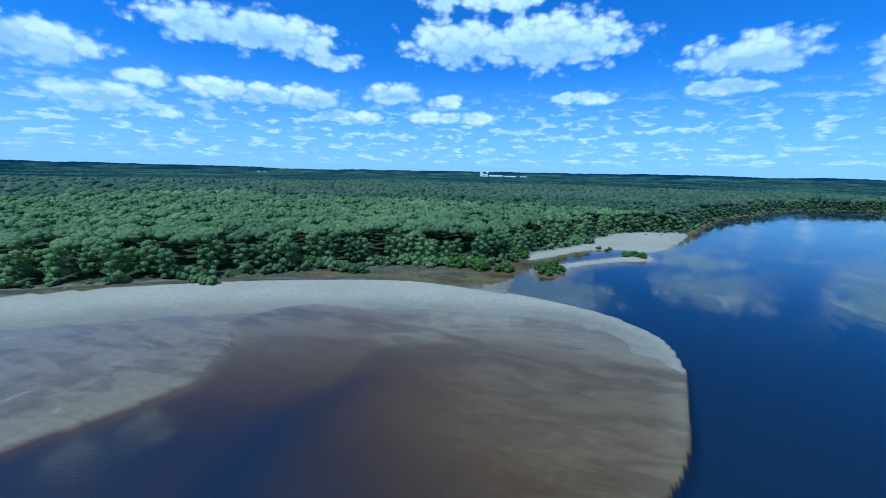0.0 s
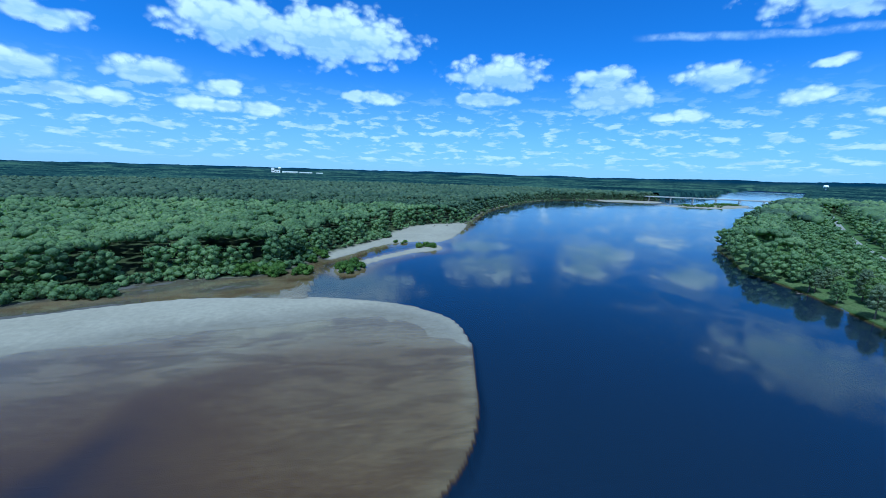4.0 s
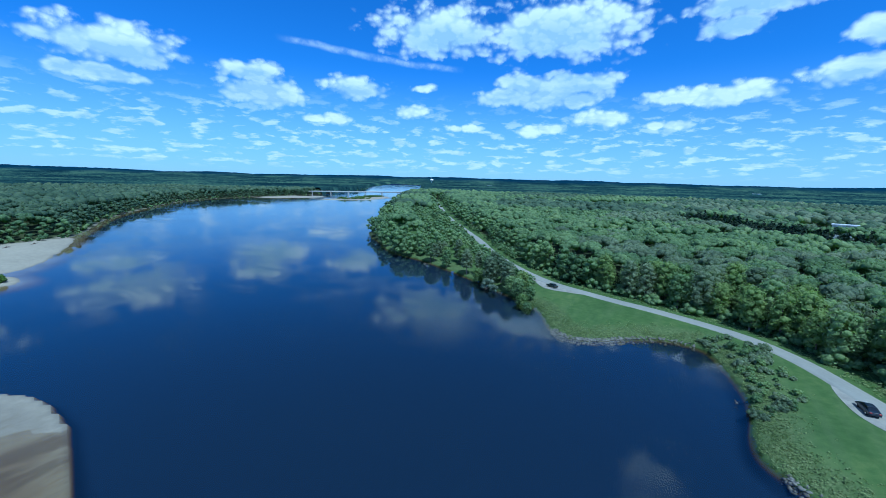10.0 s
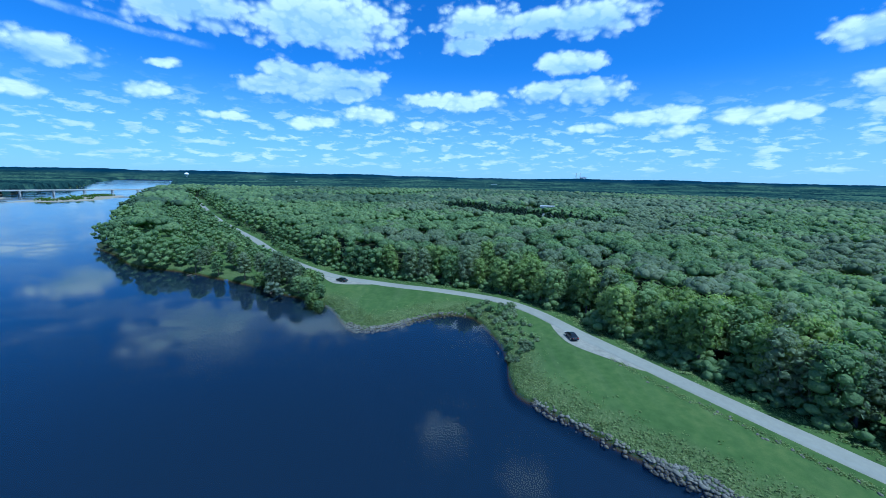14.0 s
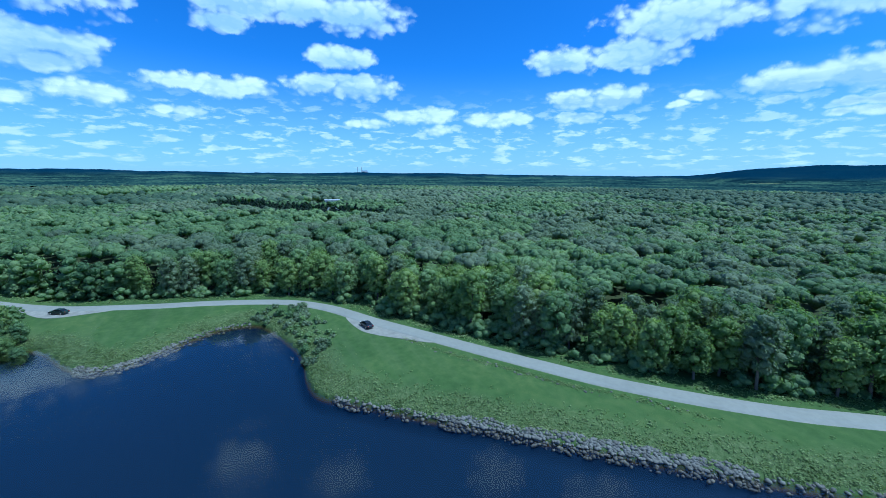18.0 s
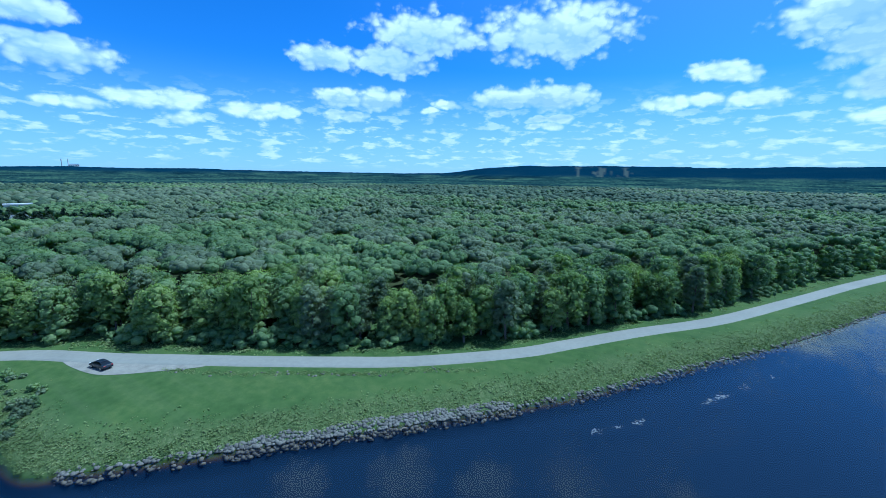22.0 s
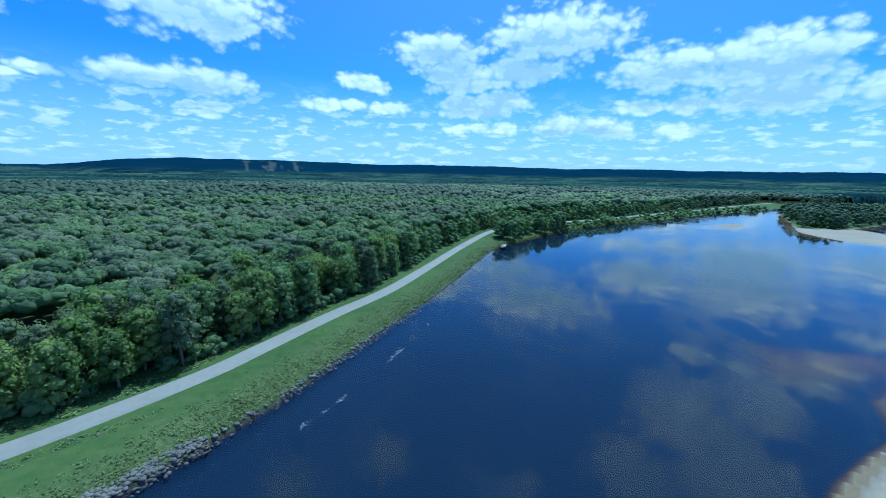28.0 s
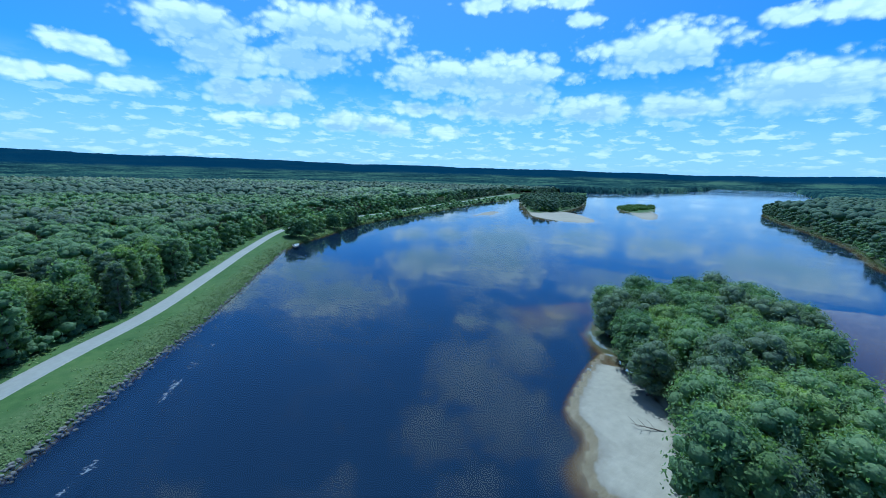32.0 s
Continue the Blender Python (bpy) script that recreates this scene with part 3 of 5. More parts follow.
SHOAL = loop([(-2.0, -2.1), (-1.35, -1.5), (-1.2, -0.8), (-2.2, -0.9), (-3.15, -0.3), (-3.2, 0.3), (-3.8, 0.3), (-3.9, -0.5), (-3.2, -1.4)])
ISLAND = loop([(-1.95, -0.93), (-1.74, -0.69), (-1.5, -0.42), (-1.27, -0.24), (-1.07, -0.15), (-0.95, -0.06), (-0.92, 0.03), (-1.1, 0.18), (-1.45, 0.3), (-1.78, 0.24), (-2.2, 0.14), (-2.8, 0.0), (-3.0, -0.45), (-2.9, -0.72), (-2.5, -0.95), (-2.2, -1.0)])
ISLAND_SAND = loop([(-1.75, -0.7), (-1.56, -0.71), (-1.22, -0.62), (-1.08, -0.56), (-1.02, -0.46), (-0.94, -0.4), (-0.82, -0.36), (-0.76, -0.27), (-0.82, -0.1), (-0.95, -0.05), (-1.1, -0.12), (-1.3, -0.22), (-1.52, -0.4)])
BEACH = loop([(-0.62, 4.82), (0.08, 5.98), (0.66, 7.4), (1.29, 7.95), (1.95, 8.08), (1.35, 6.35), (0.96, 5.78), (0.7, 5.85), (0.2, 5.6), (-0.2, 5.0), (-0.5, 4.6)])
SPIT = loop([(-0.36, 4.18), (-0.2, 4.02), (0.0, 4.45), (0.5, 4.98), (0.92, 5.2), (0.95, 5.55), (0.8, 5.6), (0.5, 5.22), (-0.02, 4.68), (-0.25, 4.4)])
ISLE_A = loop([(-9.2, -6.5), (-8.75, -6.1), (-9.84, -5.85), (-12.7, -6.7), (-16.7, -8.7), (-16, -9.6), (-12.3, -9.1)])
ISLE_A_SAND = loop([(-9.2, -6.4), (-8.0, -5.5), (-7.6, -4.3), (-8.3, -4.0), (-9.7, -5.3), (-9.8, -5.9)])
ISLE_B = loop([(-14, -6.0), (-11.75, -4.75), (-12.4, -4.3), (-14.9, -5.1)])
ISLE_B_SAND = loop([(-11.9, -4.7), (-9.9, -3.6), (-10.4, -3.4), (-12.6, -4.3)])
THIN_BAR = loop([(-6.6, -6.3), (-7.9, -6.95), (-8.2, -6.7), (-7.2, -6.2)])
ISLE_N = loop([(11.6, 14.8), (13.4, 13.4), (17.0, 15.4), (15, 15.8), (13, 15.2)])
BAR_N = loop([(10.2, 17.4), (10.9, 16.4), (12.8, 16.2), (14.0, 17.6), (12, 18.2)])
ROAD_LINE = line([(16, 11.5), (12, 8.4), (9, 6.05), (7.0, 4.33), (5.87, 3.33), (4.83, 2.47), (4.03, 1.6), (3.74, 0.95), (3.6, 0.45), (3.4, -0.02), (3.13, -0.29), (2.76, -0.49), (2.42, -0.69), (2.1, -0.88),
                  (1.78, -1.08), (1.44, -1.31), (1.04, -1.68), (0.82, -1.96), (0.5, -2.38), (0.08, -2.89), (-0.43, -3.7), (-1.15, -4.87), (-1.98, -6.05), (-2.9, -6.75), (-3.9, -7.15),
                  (-5.1, -7.55), (-6.8, -8.33), (-8, -8.88), (-10.4, -9.9), (-12.6, -11), (-17, -12.9)], 6)
PULL_OUT = loop([(2.88, -0.36), (2.66, -0.38), (2.54, -0.43), (2.4, -0.56), (2.26, -0.72), (2.5, -0.64), (2.88, -0.42)], 4)
PULL_OUT_N = loop([(4.2, 1.83), (3.94, 1.62), (3.71, 1.42), (3.7, 1.2), (3.74, 1.02), (3.84, 1.25), (4.08, 1.65)], 4)
CLEARINGS = [loop(c, 2) for c in ([(-3, -33), (4, -32.3), (6, -33.6), (-1, -34.2)], [(14, 5.5), (20, 3.5), (21, 1.5), (15, 3.5)], [(-26, 85), (-8, 88), (-7, 96.5), (-25, 96.5)],
                                  [(-40, -40), (-30, -36), (-32, -45), (-42, -48)], [(-62, 22), (-58, 30), (-70, 36), (-74, 25)],
                                  [(9.7, -1.95), (9.7, -1.25), (11.6, -1.2), (11.8, -2.3)], [(28, -62), (34, -60), (36, -70), (29, -72)], [(44, -18), (52, -19), (53, -23), (44, -22)],
                                  [(-22, -58), (-12, -56), (-12, -62), (-24, -64)], [(60, 14), (66, 18), (70, 10), (63, 8)])]


def hill_elevation(az):
    """How high the far skyline stands, in degrees, by azimuth in degrees."""
    a = (az + 360) % 360
    knots = [(0, 0.28), (40, 0.12), (66, 0.3), (88, 0.72), (107, 0.66), (125, 0.92), (143, 1.08), (162, 1.22), (181, 1.27), (190, 1.52), (200, 1.36), (206, 0.95), (211.5, 0.36), (216, 0.2), (245, 0.36), (270, 0.28), (300, 0.4), (330, 0.22), (360, 0.28)]
    return np.interp(a, [k[0] for k in knots], [k[1] for k in knots])


def land_height(P):
    """Height of the ground over the water, and the masks of what covers it."""
    x, y = P.T
    n = len(P)
    r = np.hypot(x, y)
    bank = np.where(inside(P, RIVER), -1, 1) * far_from(P, RIVER, 60.0)
    right = inside(P, RIGHT_SIDE)
    rough = fbm(x / 9, y / 9, 3) - 0.5
    # road bank: stones, weeds, mown grass; the other bank is low
    zr = 0.55 * step(bank, 0, 1.6) + 0.9 * step(bank, 1.0, 7.0) + 0.6 * step(bank, 6, 20)
    zl = 0.35 * step(bank, 0, 3.0) + 0.9 * step(bank, 3, 30)
    z = np.where(right, zr, zl) + rough * 0.35 * step(bank, 2, 10)
    deep = np.where(right, -2.6 * step(-bank, -0.4, 1.8), -0.15 * step(-bank, -0.2, 4) - 2.4 * step(-bank, 1, 14)) + np.minimum(0, 0.3 * rough)
    z = np.where(bank < 0, deep, z)
    sand, grass, mud = np.zeros(n), np.zeros(n), np.zeros(n)
    low = (x < -4.6 * U) & ~right
    sand = 1 - step(bank, np.where(right, -5.0, np.where(low, -3.5, -1.0)), np.where(right, -2.0, np.where(low, -1.2, 1.6)))
    ripple = (fbm(x / 3.0, y / 7.0, 9, 3) - 0.5)

    def raise_to(poly, top, slope, limit=40):
        nonlocal z, sand
        s = signed(P, poly, limit)
        h = np.where(s > 0, top * (1 - np.exp(-np.maximum(s, 0) / 4)) if np.isscalar(top) else top, s * slope)
        z = np.where((s > -12) & (h > z), h, z)
        return s

    # channel between the bar and the woods: silt and puddles
    chan = (bank < 0) & (~right) & (x < -0.5 * U) & (x > -5.2 * U) & (y > 1.0 * U)
    zc = -0.06 + 0.75 * (fbm(x / 26 + y / 40, y / 7 - x / 12, 21, 4) - 0.5) - 0.012 * np.maximum(x + 1.3 * U, 0)
    z = np.where(chan, np.maximum(z, np.minimum(zc, 0.25)), z)
    mud = np.where(chan, 1.0, mud)
    # the great bar
    sb = signed(P, BAR, 30)
    de = far_from(P, BAR_EDGE, 90)
    wd = np.interp(x / U, [-3.5, -1.6, -0.8, 0.0, 0.6], [30, 30, 22, 7, 3])
    peak = np.interp(x / U, [-1.2, -0.3, 0.3], [0.26, 0.2, 0.05])
    top = np.where(de < wd, peak * (1 - de / wd) + 0.02, 0.02 - 0.0035 * (de - wd)) - 0.011 * np.maximum(de - 42, 0) + 0.02 * ripple
    sl = signed(P, LOBE, 30)
    top = np.maximum(top, np.where(sl > 0, -0.02 + 0.10 * ripple + 0.2 * step(-de, -34, -10), -9) * 1.0)
    si = signed(P, INNER, 30)
    top = top - 0.27 * step(si, -2.0, 7) - 0.16 * step(-sl, 0, 2.5) * step(de, 24, 34) * step(-x, 0.8 * U, 1.3 * U)
    edge = np.where(sb > 0, top * step(sb, -0.6, 1.4), -9)
    z = np.where(sb > 0, np.maximum(edge, -1.2), z)
    z = np.where((sb <= 0) & (sb > -9) & ~chan, np.maximum(z, top + 0.9 * sb), z)
    mud = np.where(sb > 0, 0, mud)
    # drowned sand beyond the island
    sh = signed(P, SHOAL, 40)
    zs = -0.78 + 0.5 * step(-far_from(P, ISLAND, 60, True), -22, -4) + 0.34 * (fbm(x / 12 + y / 30, y / 5 - x / 9, 44, 4) - 0.5)
    z = np.where(bank < 0, np.maximum(z, zs - 1.6 * (1 - step(sh, -8, 22))), z)
    raise_to(ISLAND, 0.9, 0.4)
    ssand = signed(P, ISLAND_SAND, 30)
    across = (x / U + 1.09) * 0.73 + (y / U + 0.32) * 0.68
    lip = across * U + 1.2 * (fbm(x / 2.5, y / 2.5, 71) - 0.5)
    sandz = 0.05 + 0.13 * step(ssand, 0, 3) - 0.07 * step(lip, -0.2, 0.5) + 0.05 * step(lip, 1, 9) + 0.09 * ripple
    trough = far_from(P, line([(-1.17, -0.135), (-1.06, -0.10), (-0.95, -0.06), (-0.8, 0.02)]), 8)
    pool = np.hypot(x + 1.70 * U, y + 0.69 * U)
    dip = 0.42 * (1 - step(trough, 0.5, 1.9)) + 0.5 * (1 - step(pool, 1.5, 4.5))
    z = np.where(ssand > 0, sandz - dip, z)
    z = np.where((ssand <= 0) & (ssand > -3), np.minimum(z, np.maximum(z - dip, -0.45)), z)
    z = np.where((ssand <= 0) & (ssand > -14), np.maximum(z, (0.5 - 0.25 * step(across, -0.1, 0.15)) * ssand), z)
    for poly, top_ in ((BEACH, 0.55), (SPIT, 0.75), (ISLE_A, 0.9), (ISLE_A_SAND, 0.3), (ISLE_B, 0.8), (ISLE_B_SAND, 0.2), (THIN_BAR, 0.12), (ISLE_N, 0.6), (BAR_N, 0.4)):
        raise_to(poly, top_, 0.12)
    for poly in (ISLAND, ISLE_A, ISLE_B):
        s = signed(P, poly, 30)
        soft = step(s, -1.5, 0.8) * (1 - step(signed(P, ISLAND_SAND, 30), -0.5, 0.5))
        sand = sand * (1 - soft)
        grass = np.maximum(grass, soft * (poly is not ISLAND))
    beach = signed(P, BEACH, 30)
    sand = np.where((beach > -1.5) & (bank < 6), 1.0, sand)
    # mown grass beside the road, up to the edge of the woods
    dr = far_from(P, ROAD_LINE, 60)
    meadow = right & (bank > 0) & (dr < 60)
    grass = np.where(meadow & ((dr < 9) | (bank < 40)), 1.0, grass)
    z = np.where((dr < 14) & (bank > 0), z * step(dr, 5, 14) + (2.0 + 0 * z) * (1 - step(dr, 5, 14)), z)
    field = np.zeros(n)
    for c in CLEARINGS:
        field = np.maximum(field, inside(P, c) * 1.0)
    # far hills
    az = np.degrees(np.arctan2(-x, y))
    el = hill_elevation(az) + 0.34 * (fbm(az / 5, r / 4000, 31, 4) - 0.5) + 0.05 * (fbm(az / 1.2, r / 3000, 33, 3) - 0.5)
    start = np.interp(el, [0.4, 1.0], [3850, 2700])
    crest = 40 + 4500 * np.tan(np.radians(el)) - 12
    rise = step(r, start, 4500) ** 1.2 * (1 - 0.35 * step(r, 4550, 4900))
    z = np.where(bank > 0, z + np.maximum(crest, 0) * rise, z)
    ragged = 3.5 * (fbm(x / 6, y / 6, 61) - 0.5)
    weed = right * step(bank, 0.3, 1.0) * (1 - step(bank + ragged, 3.5, 8.5)) * step(dr, 3.2, 4.6)
    return z, dict(sand=sand, grass=grass, field=field, mud=mud, weed=weed), bank, right, dr


def mesh_of(name, verts, faces, mat, attrs=None, smooth=True):
    """A mesh from arrays: faces all of one size."""
    me = bpy.data.meshes.new(name)
    verts, faces = np.asarray(verts, np.float32), np.asarray(faces, np.int32)
    k = faces.shape[1]
    me.vertices.add(len(verts))
    me.vertices.foreach_set("co", verts.ravel())
    me.loops.add(faces.size)
    me.loops.foreach_set("vertex_index", faces.ravel())
    me.polygons.add(len(faces))
    me.polygons.foreach_set("loop_start", np.arange(0, faces.size, k, dtype=np.int32))
    me.polygons.foreach_set("use_smooth", np.full(len(faces), smooth))
    for a, v in (attrs or {}).items():
        me.attributes.new(a, "FLOAT", "POINT").data.foreach_set("value", np.asarray(v, np.float32))
    me.update()
    me.validate()
    me.materials.append(mat)
    return me


def polar(rs, na, centre):
    a = np.linspace(0, 2 * np.pi, na, endpoint=False)
    P = np.stack([np.outer(rs, np.cos(a)) + centre[0], np.outer(rs, np.sin(a)) + centre[1]], -1).reshape(-1, 2)
    i, j = np.meshgrid(np.arange(len(rs) - 1), np.arange(na), indexing="ij")
    j2 = (j + 1) % na
    F = np.stack([i * na + j, (i + 1) * na + j, (i + 1) * na + j2, i * na + j2], -1).reshape(-1, 4)
    return P, F


CENTRE = (8.0, 6.0)
near_r = np.concatenate([[0.01, 6, 12, 18, 23], np.arange(27, 170, 0.9), 170 * 1.022 ** np.arange(0, 156)])
near_r = near_r[near_r < 4900]
GP, GF = polar(near_r, 600, CENTRE)
GZ, GM, GB, GR, GD = land_height(GP)
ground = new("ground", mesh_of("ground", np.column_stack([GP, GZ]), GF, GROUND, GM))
tagged(ground, "river floodplain ground of sand bars, grass and forest floor", "ground", kind="structure")
WP, WF = polar(np.array([0.01, 40, 120, 400, 1200, 2600]), 96, CENTRE)
river = new("water", mesh_of("water", np.column_stack([WP, np.zeros(len(WP))]), WF, WATER))
tagged(river, "wide dark river with a calm, faintly rippled surface", "river", kind="structure")


# ---- trees ----
def ico(n):
    bm = bmesh.new()
    bmesh.ops.create_icosphere(bm, subdivisions=n, radius=1.0)
    bm.verts.ensure_lookup_table()
    v = np.array([x.co[:] for x in bm.verts])
    f = np.array([[q.index for q in p.verts] for p in bm.faces])
    bm.free()
    return v, f


ICO = ico(1)


def crown_arrays(rng, height, radius, lobes, cards, size, base=0.25, core=ICO, shrink=0.9, peak=0.0):
    """Vertices and triangles of a crown: lumps set about an uneven dome, with clumps of leaves standing off them."""
    V, F, n = [], [], 0
    z0 = height * base
    centres = []
    for k in range(lobes):
        a = 2.4 * k + rng.uniform(-0.5, 0.5)
        h = (k + 0.5) / lobes
        w = math.sqrt(max(0.05, 1 - (1.5 * h - 0.55) ** 2)) * (1 - peak * h)
        rr = radius * w * rng.uniform(0.45, 0.72) * (lobes > 1)
        c = np.array([rr * math.cos(a), rr * math.sin(a), z0 + (height - z0) * (0.15 + 0.68 * h)])
        s = radius * rng.uniform(0.40, 0.56) * (1 - peak * h * 0.8) * (1.9 if lobes < 2 else 1.35 if lobes < 4 else 1.15 if lobes < 7 else 1)
        centres.append((c, s))
        v = core[0] * rng.uniform(0.85, 1.15, (len(core[0]), 1)) * np.array([s, s, s * 0.8]) * shrink + c
        V.append(v)
        F.append(core[1] + n)
        n += len(v)
    per = max(1, cards // lobes)
    for c, s in centres:
        d = rng.normal(size=(per, 3))
        d[:, 2] = np.abs(d[:, 2]) * 0.9 - 0.25
        d /= np.linalg.norm(d, axis=1)[:, None]
        p = c + d * np.array([s, s, s * 0.85]) * rng.uniform(0.8, 1.12, (per, 1))
        nrm = d + rng.normal(size=(per, 3)) * 0.7 + np.array([0, 0, 0.35])
        nrm /= np.linalg.norm(nrm, axis=1)[:, None]
        t = np.cross(nrm, rng.normal(size=(per, 3)))
        t /= np.linalg.norm(t, axis=1)[:, None]
        b = np.cross(nrm, t)
        k = size * rng.uniform(0.6, 1.3, (per, 1))
        quad = np.stack([p - t * k, p - b * k * 0.5 + nrm * k * 0.15, p + t * k, p + b * k * 0.5 + nrm * k * 0.15], 1).reshape(-1, 3)
        V.append(quad)
        i = n + 4 * np.arange(per)[:, None]
        F.append(np.vstack([i + np.array([0, 1, 2]), i + np.array([0, 2, 3])]))
        n += 4 * per
    return np.vstack(V), np.vstack(F)


def dome_arrays(rng, height, radius, lobes, cards, size, core):
    """A closed forest crown: bumpy lumps over a low dome, with sprays of leaves on top."""
    V, F, n = [], [], 0
    mid = height - radius * 0.75
    per = max(0, cards // lobes)
    for k in range(lobes):
        up = 1 - 0.95 * (k + 0.35) / lobes
        a = 2.4 * k + rng.uniform(-0.4, 0.4)
        out = math.sqrt(max(0.0, 1 - up * up)) * (lobes > 1)
        c = np.array([0.62 * radius * out * math.cos(a), 0.62 * radius * out * math.sin(a), mid + 0.36 * radius * up])
        s = radius * rng.uniform(0.42, 0.56) * (1.75 if lobes < 2 else 1.0 if lobes < 10 else 0.78)
        v = core[0] * rng.uniform(0.74, 1.2, (len(core[0]), 1)) * np.array([s, s, s * 0.78]) + c
        V.append(v)
        F.append(core[1] + n)
        n += len(v)
        if per:
            d = rng.normal(size=(per, 3))
            d[:, 2] = np.abs(d[:, 2]) + 0.1
            d /= np.linalg.norm(d, axis=1)[:, None]
            p = c + d * np.array([s, s, s * 0.8]) * rng.uniform(0.9, 1.15, (per, 1))
            nrm = d + rng.normal(size=(per, 3)) * 0.5
            nrm /= np.linalg.norm(nrm, axis=1)[:, None]
            t = np.cross(nrm, rng.normal(size=(per, 3)))
            t /= np.linalg.norm(t, axis=1)[:, None]
            b = np.cross(nrm, t)
            w = size * rng.uniform(0.6, 1.3, (per, 1))
            V.append(np.stack([p - t * w, p - b * w * 0.5 + nrm * w * 0.2, p + t * w, p + b * w * 0.5 + nrm * w * 0.2], 1).reshape(-1, 3))
            i = n + 4 * np.arange(per)[:, None]
            F.append(np.vstack([i + np.array([0, 1, 2]), i + np.array([0, 2, 3])]))
            n += 4 * per
    return np.vstack(V), np.vstack(F)


def part(name, me_or_bm, mat, parent, label=""):
    """One mesh object under a thing or under a part."""
    if isinstance(me_or_bm, bmesh.types.BMesh):
        me = bpy.data.meshes.new(name)
        me_or_bm.to_mesh(me)
        me_or_bm.free()
        me.materials.append(mat)
    else:
        me = me_or_bm
    ob = new(name, me)
    ob.parent = parent
    return tagged(ob, label)


def tube(bm, pts, radii, sides=7):
    """A tapered, bent limb through points."""
    rings = []
    for i, p in enumerate(pts):
        p = Vector(p)
        d = (Vector(pts[min(i + 1, len(pts) - 1)]) - Vector(pts[max(i - 1, 0)])).normalized()
        u = d.orthogonal().normalized()
        w = d.cross(u)
        rings.append([bm.verts.new(p + (u * math.cos(a) + w * math.sin(a)) * radii[i]) for a in (2 * math.pi * k / sides for k in range(sides))])
    for a, b in zip(rings, rings[1:]):
        for k in range(sides):
            bm.faces.new((a[k], a[(k + 1) % sides], b[(k + 1) % sides], b[k]))
    bm.faces.new(rings[0][::-1])
    bm.faces.new(rings[-1])


def trunk_mesh(rng, height, r):
    bm = bmesh.new()
    lean = [rng.uniform(-0.4, 0.4) for _ in range(4)]
    spine = [(lean[0] * k * 0.6, lean[1] * k * 0.6, height * 0.72 * k / 4 - 0.4 * (k == 0)) for k in range(5)]
    tube(bm, spine, [r * 1.3, r, r * 0.8, r * 0.6, r * 0.3])
    for k in range(4):
        a = k * 1.7 + lean[2]
        s = Vector(spine[2 + k % 2])
        e = s + Vector((math.cos(a) * height * 0.2, math.sin(a) * height * 0.2, height * 0.2))
        tube(bm, [s, s.lerp(e, 0.5) + Vector((0, 0, -0.3)), e], [r * 0.45, r * 0.3, r * 0.12], 5)
    me = bpy.data.meshes.new("trunk")
    bm.to_mesh(me)
    bm.free()
    me.materials.append(BARK)
    return me


rng = np.random.default_rng(7)
NEAR = []
for k in range(8):
    hgt, rad = rng.uniform(12.5, 15.5), rng.uniform(3.0, 3.9)
    v, f = crown_arrays(rng, hgt, rad, 30, 1050, 0.34, base=0.02 if k < 5 else 0.12, shrink=0.64)
    NEAR.append((mesh_of("crown", v, f, (LEAF_BRIGHT, LEAF, LEAF_BRIGHT, LEAF_DULL)[k % 4], smooth=True), trunk_mesh(rng, hgt, 0.24), hgt))
ISLE = []
for k in range(5):
    hgt, rad = rng.uniform(12.5, 15), rng.uniform(4.2, 5.2)
    v, f = crown_arrays(rng, hgt, rad, 30, 2400, 0.29, base=0.0, shrink=0.66)
    ISLE.append((mesh_of("crown", v, f, (LEAF, LEAF_BRIGHT, LEAF, LEAF, LEAF_DULL)[k], smooth=True), trunk_mesh(rng, hgt, 0.22), hgt))
MID = [dome_arrays(rng, rng.uniform(13.5, 15.5), rng.uniform(4.0, 5.0), 14, 126, 0.45, ICO) for k in range(8)]
EDGE = [crown_arrays(rng, rng.uniform(12.5, 15), rng.uniform(3.4, 4.2), 12, 168, 0.5, base=-0.02, shrink=0.78) for k in range(8)]
FAR_EDGE = [crown_arrays(rng, rng.uniform(12.5, 15), rng.uniform(3.8, 4.8), 7, 28, 0.8, base=-0.02, shrink=0.85) for k in range(6)]
FAR = [dome_arrays(rng, rng.uniform(13.5, 15.5), rng.uniform(4.2, 5.2), 5, 15, 0.8, ICO) for k in range(8)]
TINY = [dome_arrays(rng, rng.uniform(13, 15.5), rng.uniform(5.2, 6.4), 1, 0, 1.0, ICO) for k in range(8)]


def scatter(spacing, r0, r1, seed):
    """Jittered tree places over a ring."""
    g = np.arange(-r1, r1, spacing)
    X, Y = np.meshgrid(g, g)
    X, Y = X.ravel(), Y.ravel()
    i, j = np.round(X / spacing), np.round(Y / spacing)
    P = np.stack([X + (hashed(i, j, seed) - 0.5) * spacing * 0.8, Y + (hashed(i, j, seed + 1) - 0.5) * spacing * 0.8], -1) + np.array(CENTRE)
    r = np.hypot(P[:, 0] - CENTRE[0], P[:, 1] - CENTRE[1])
    return P[(r >= r0) & (r < r1)]


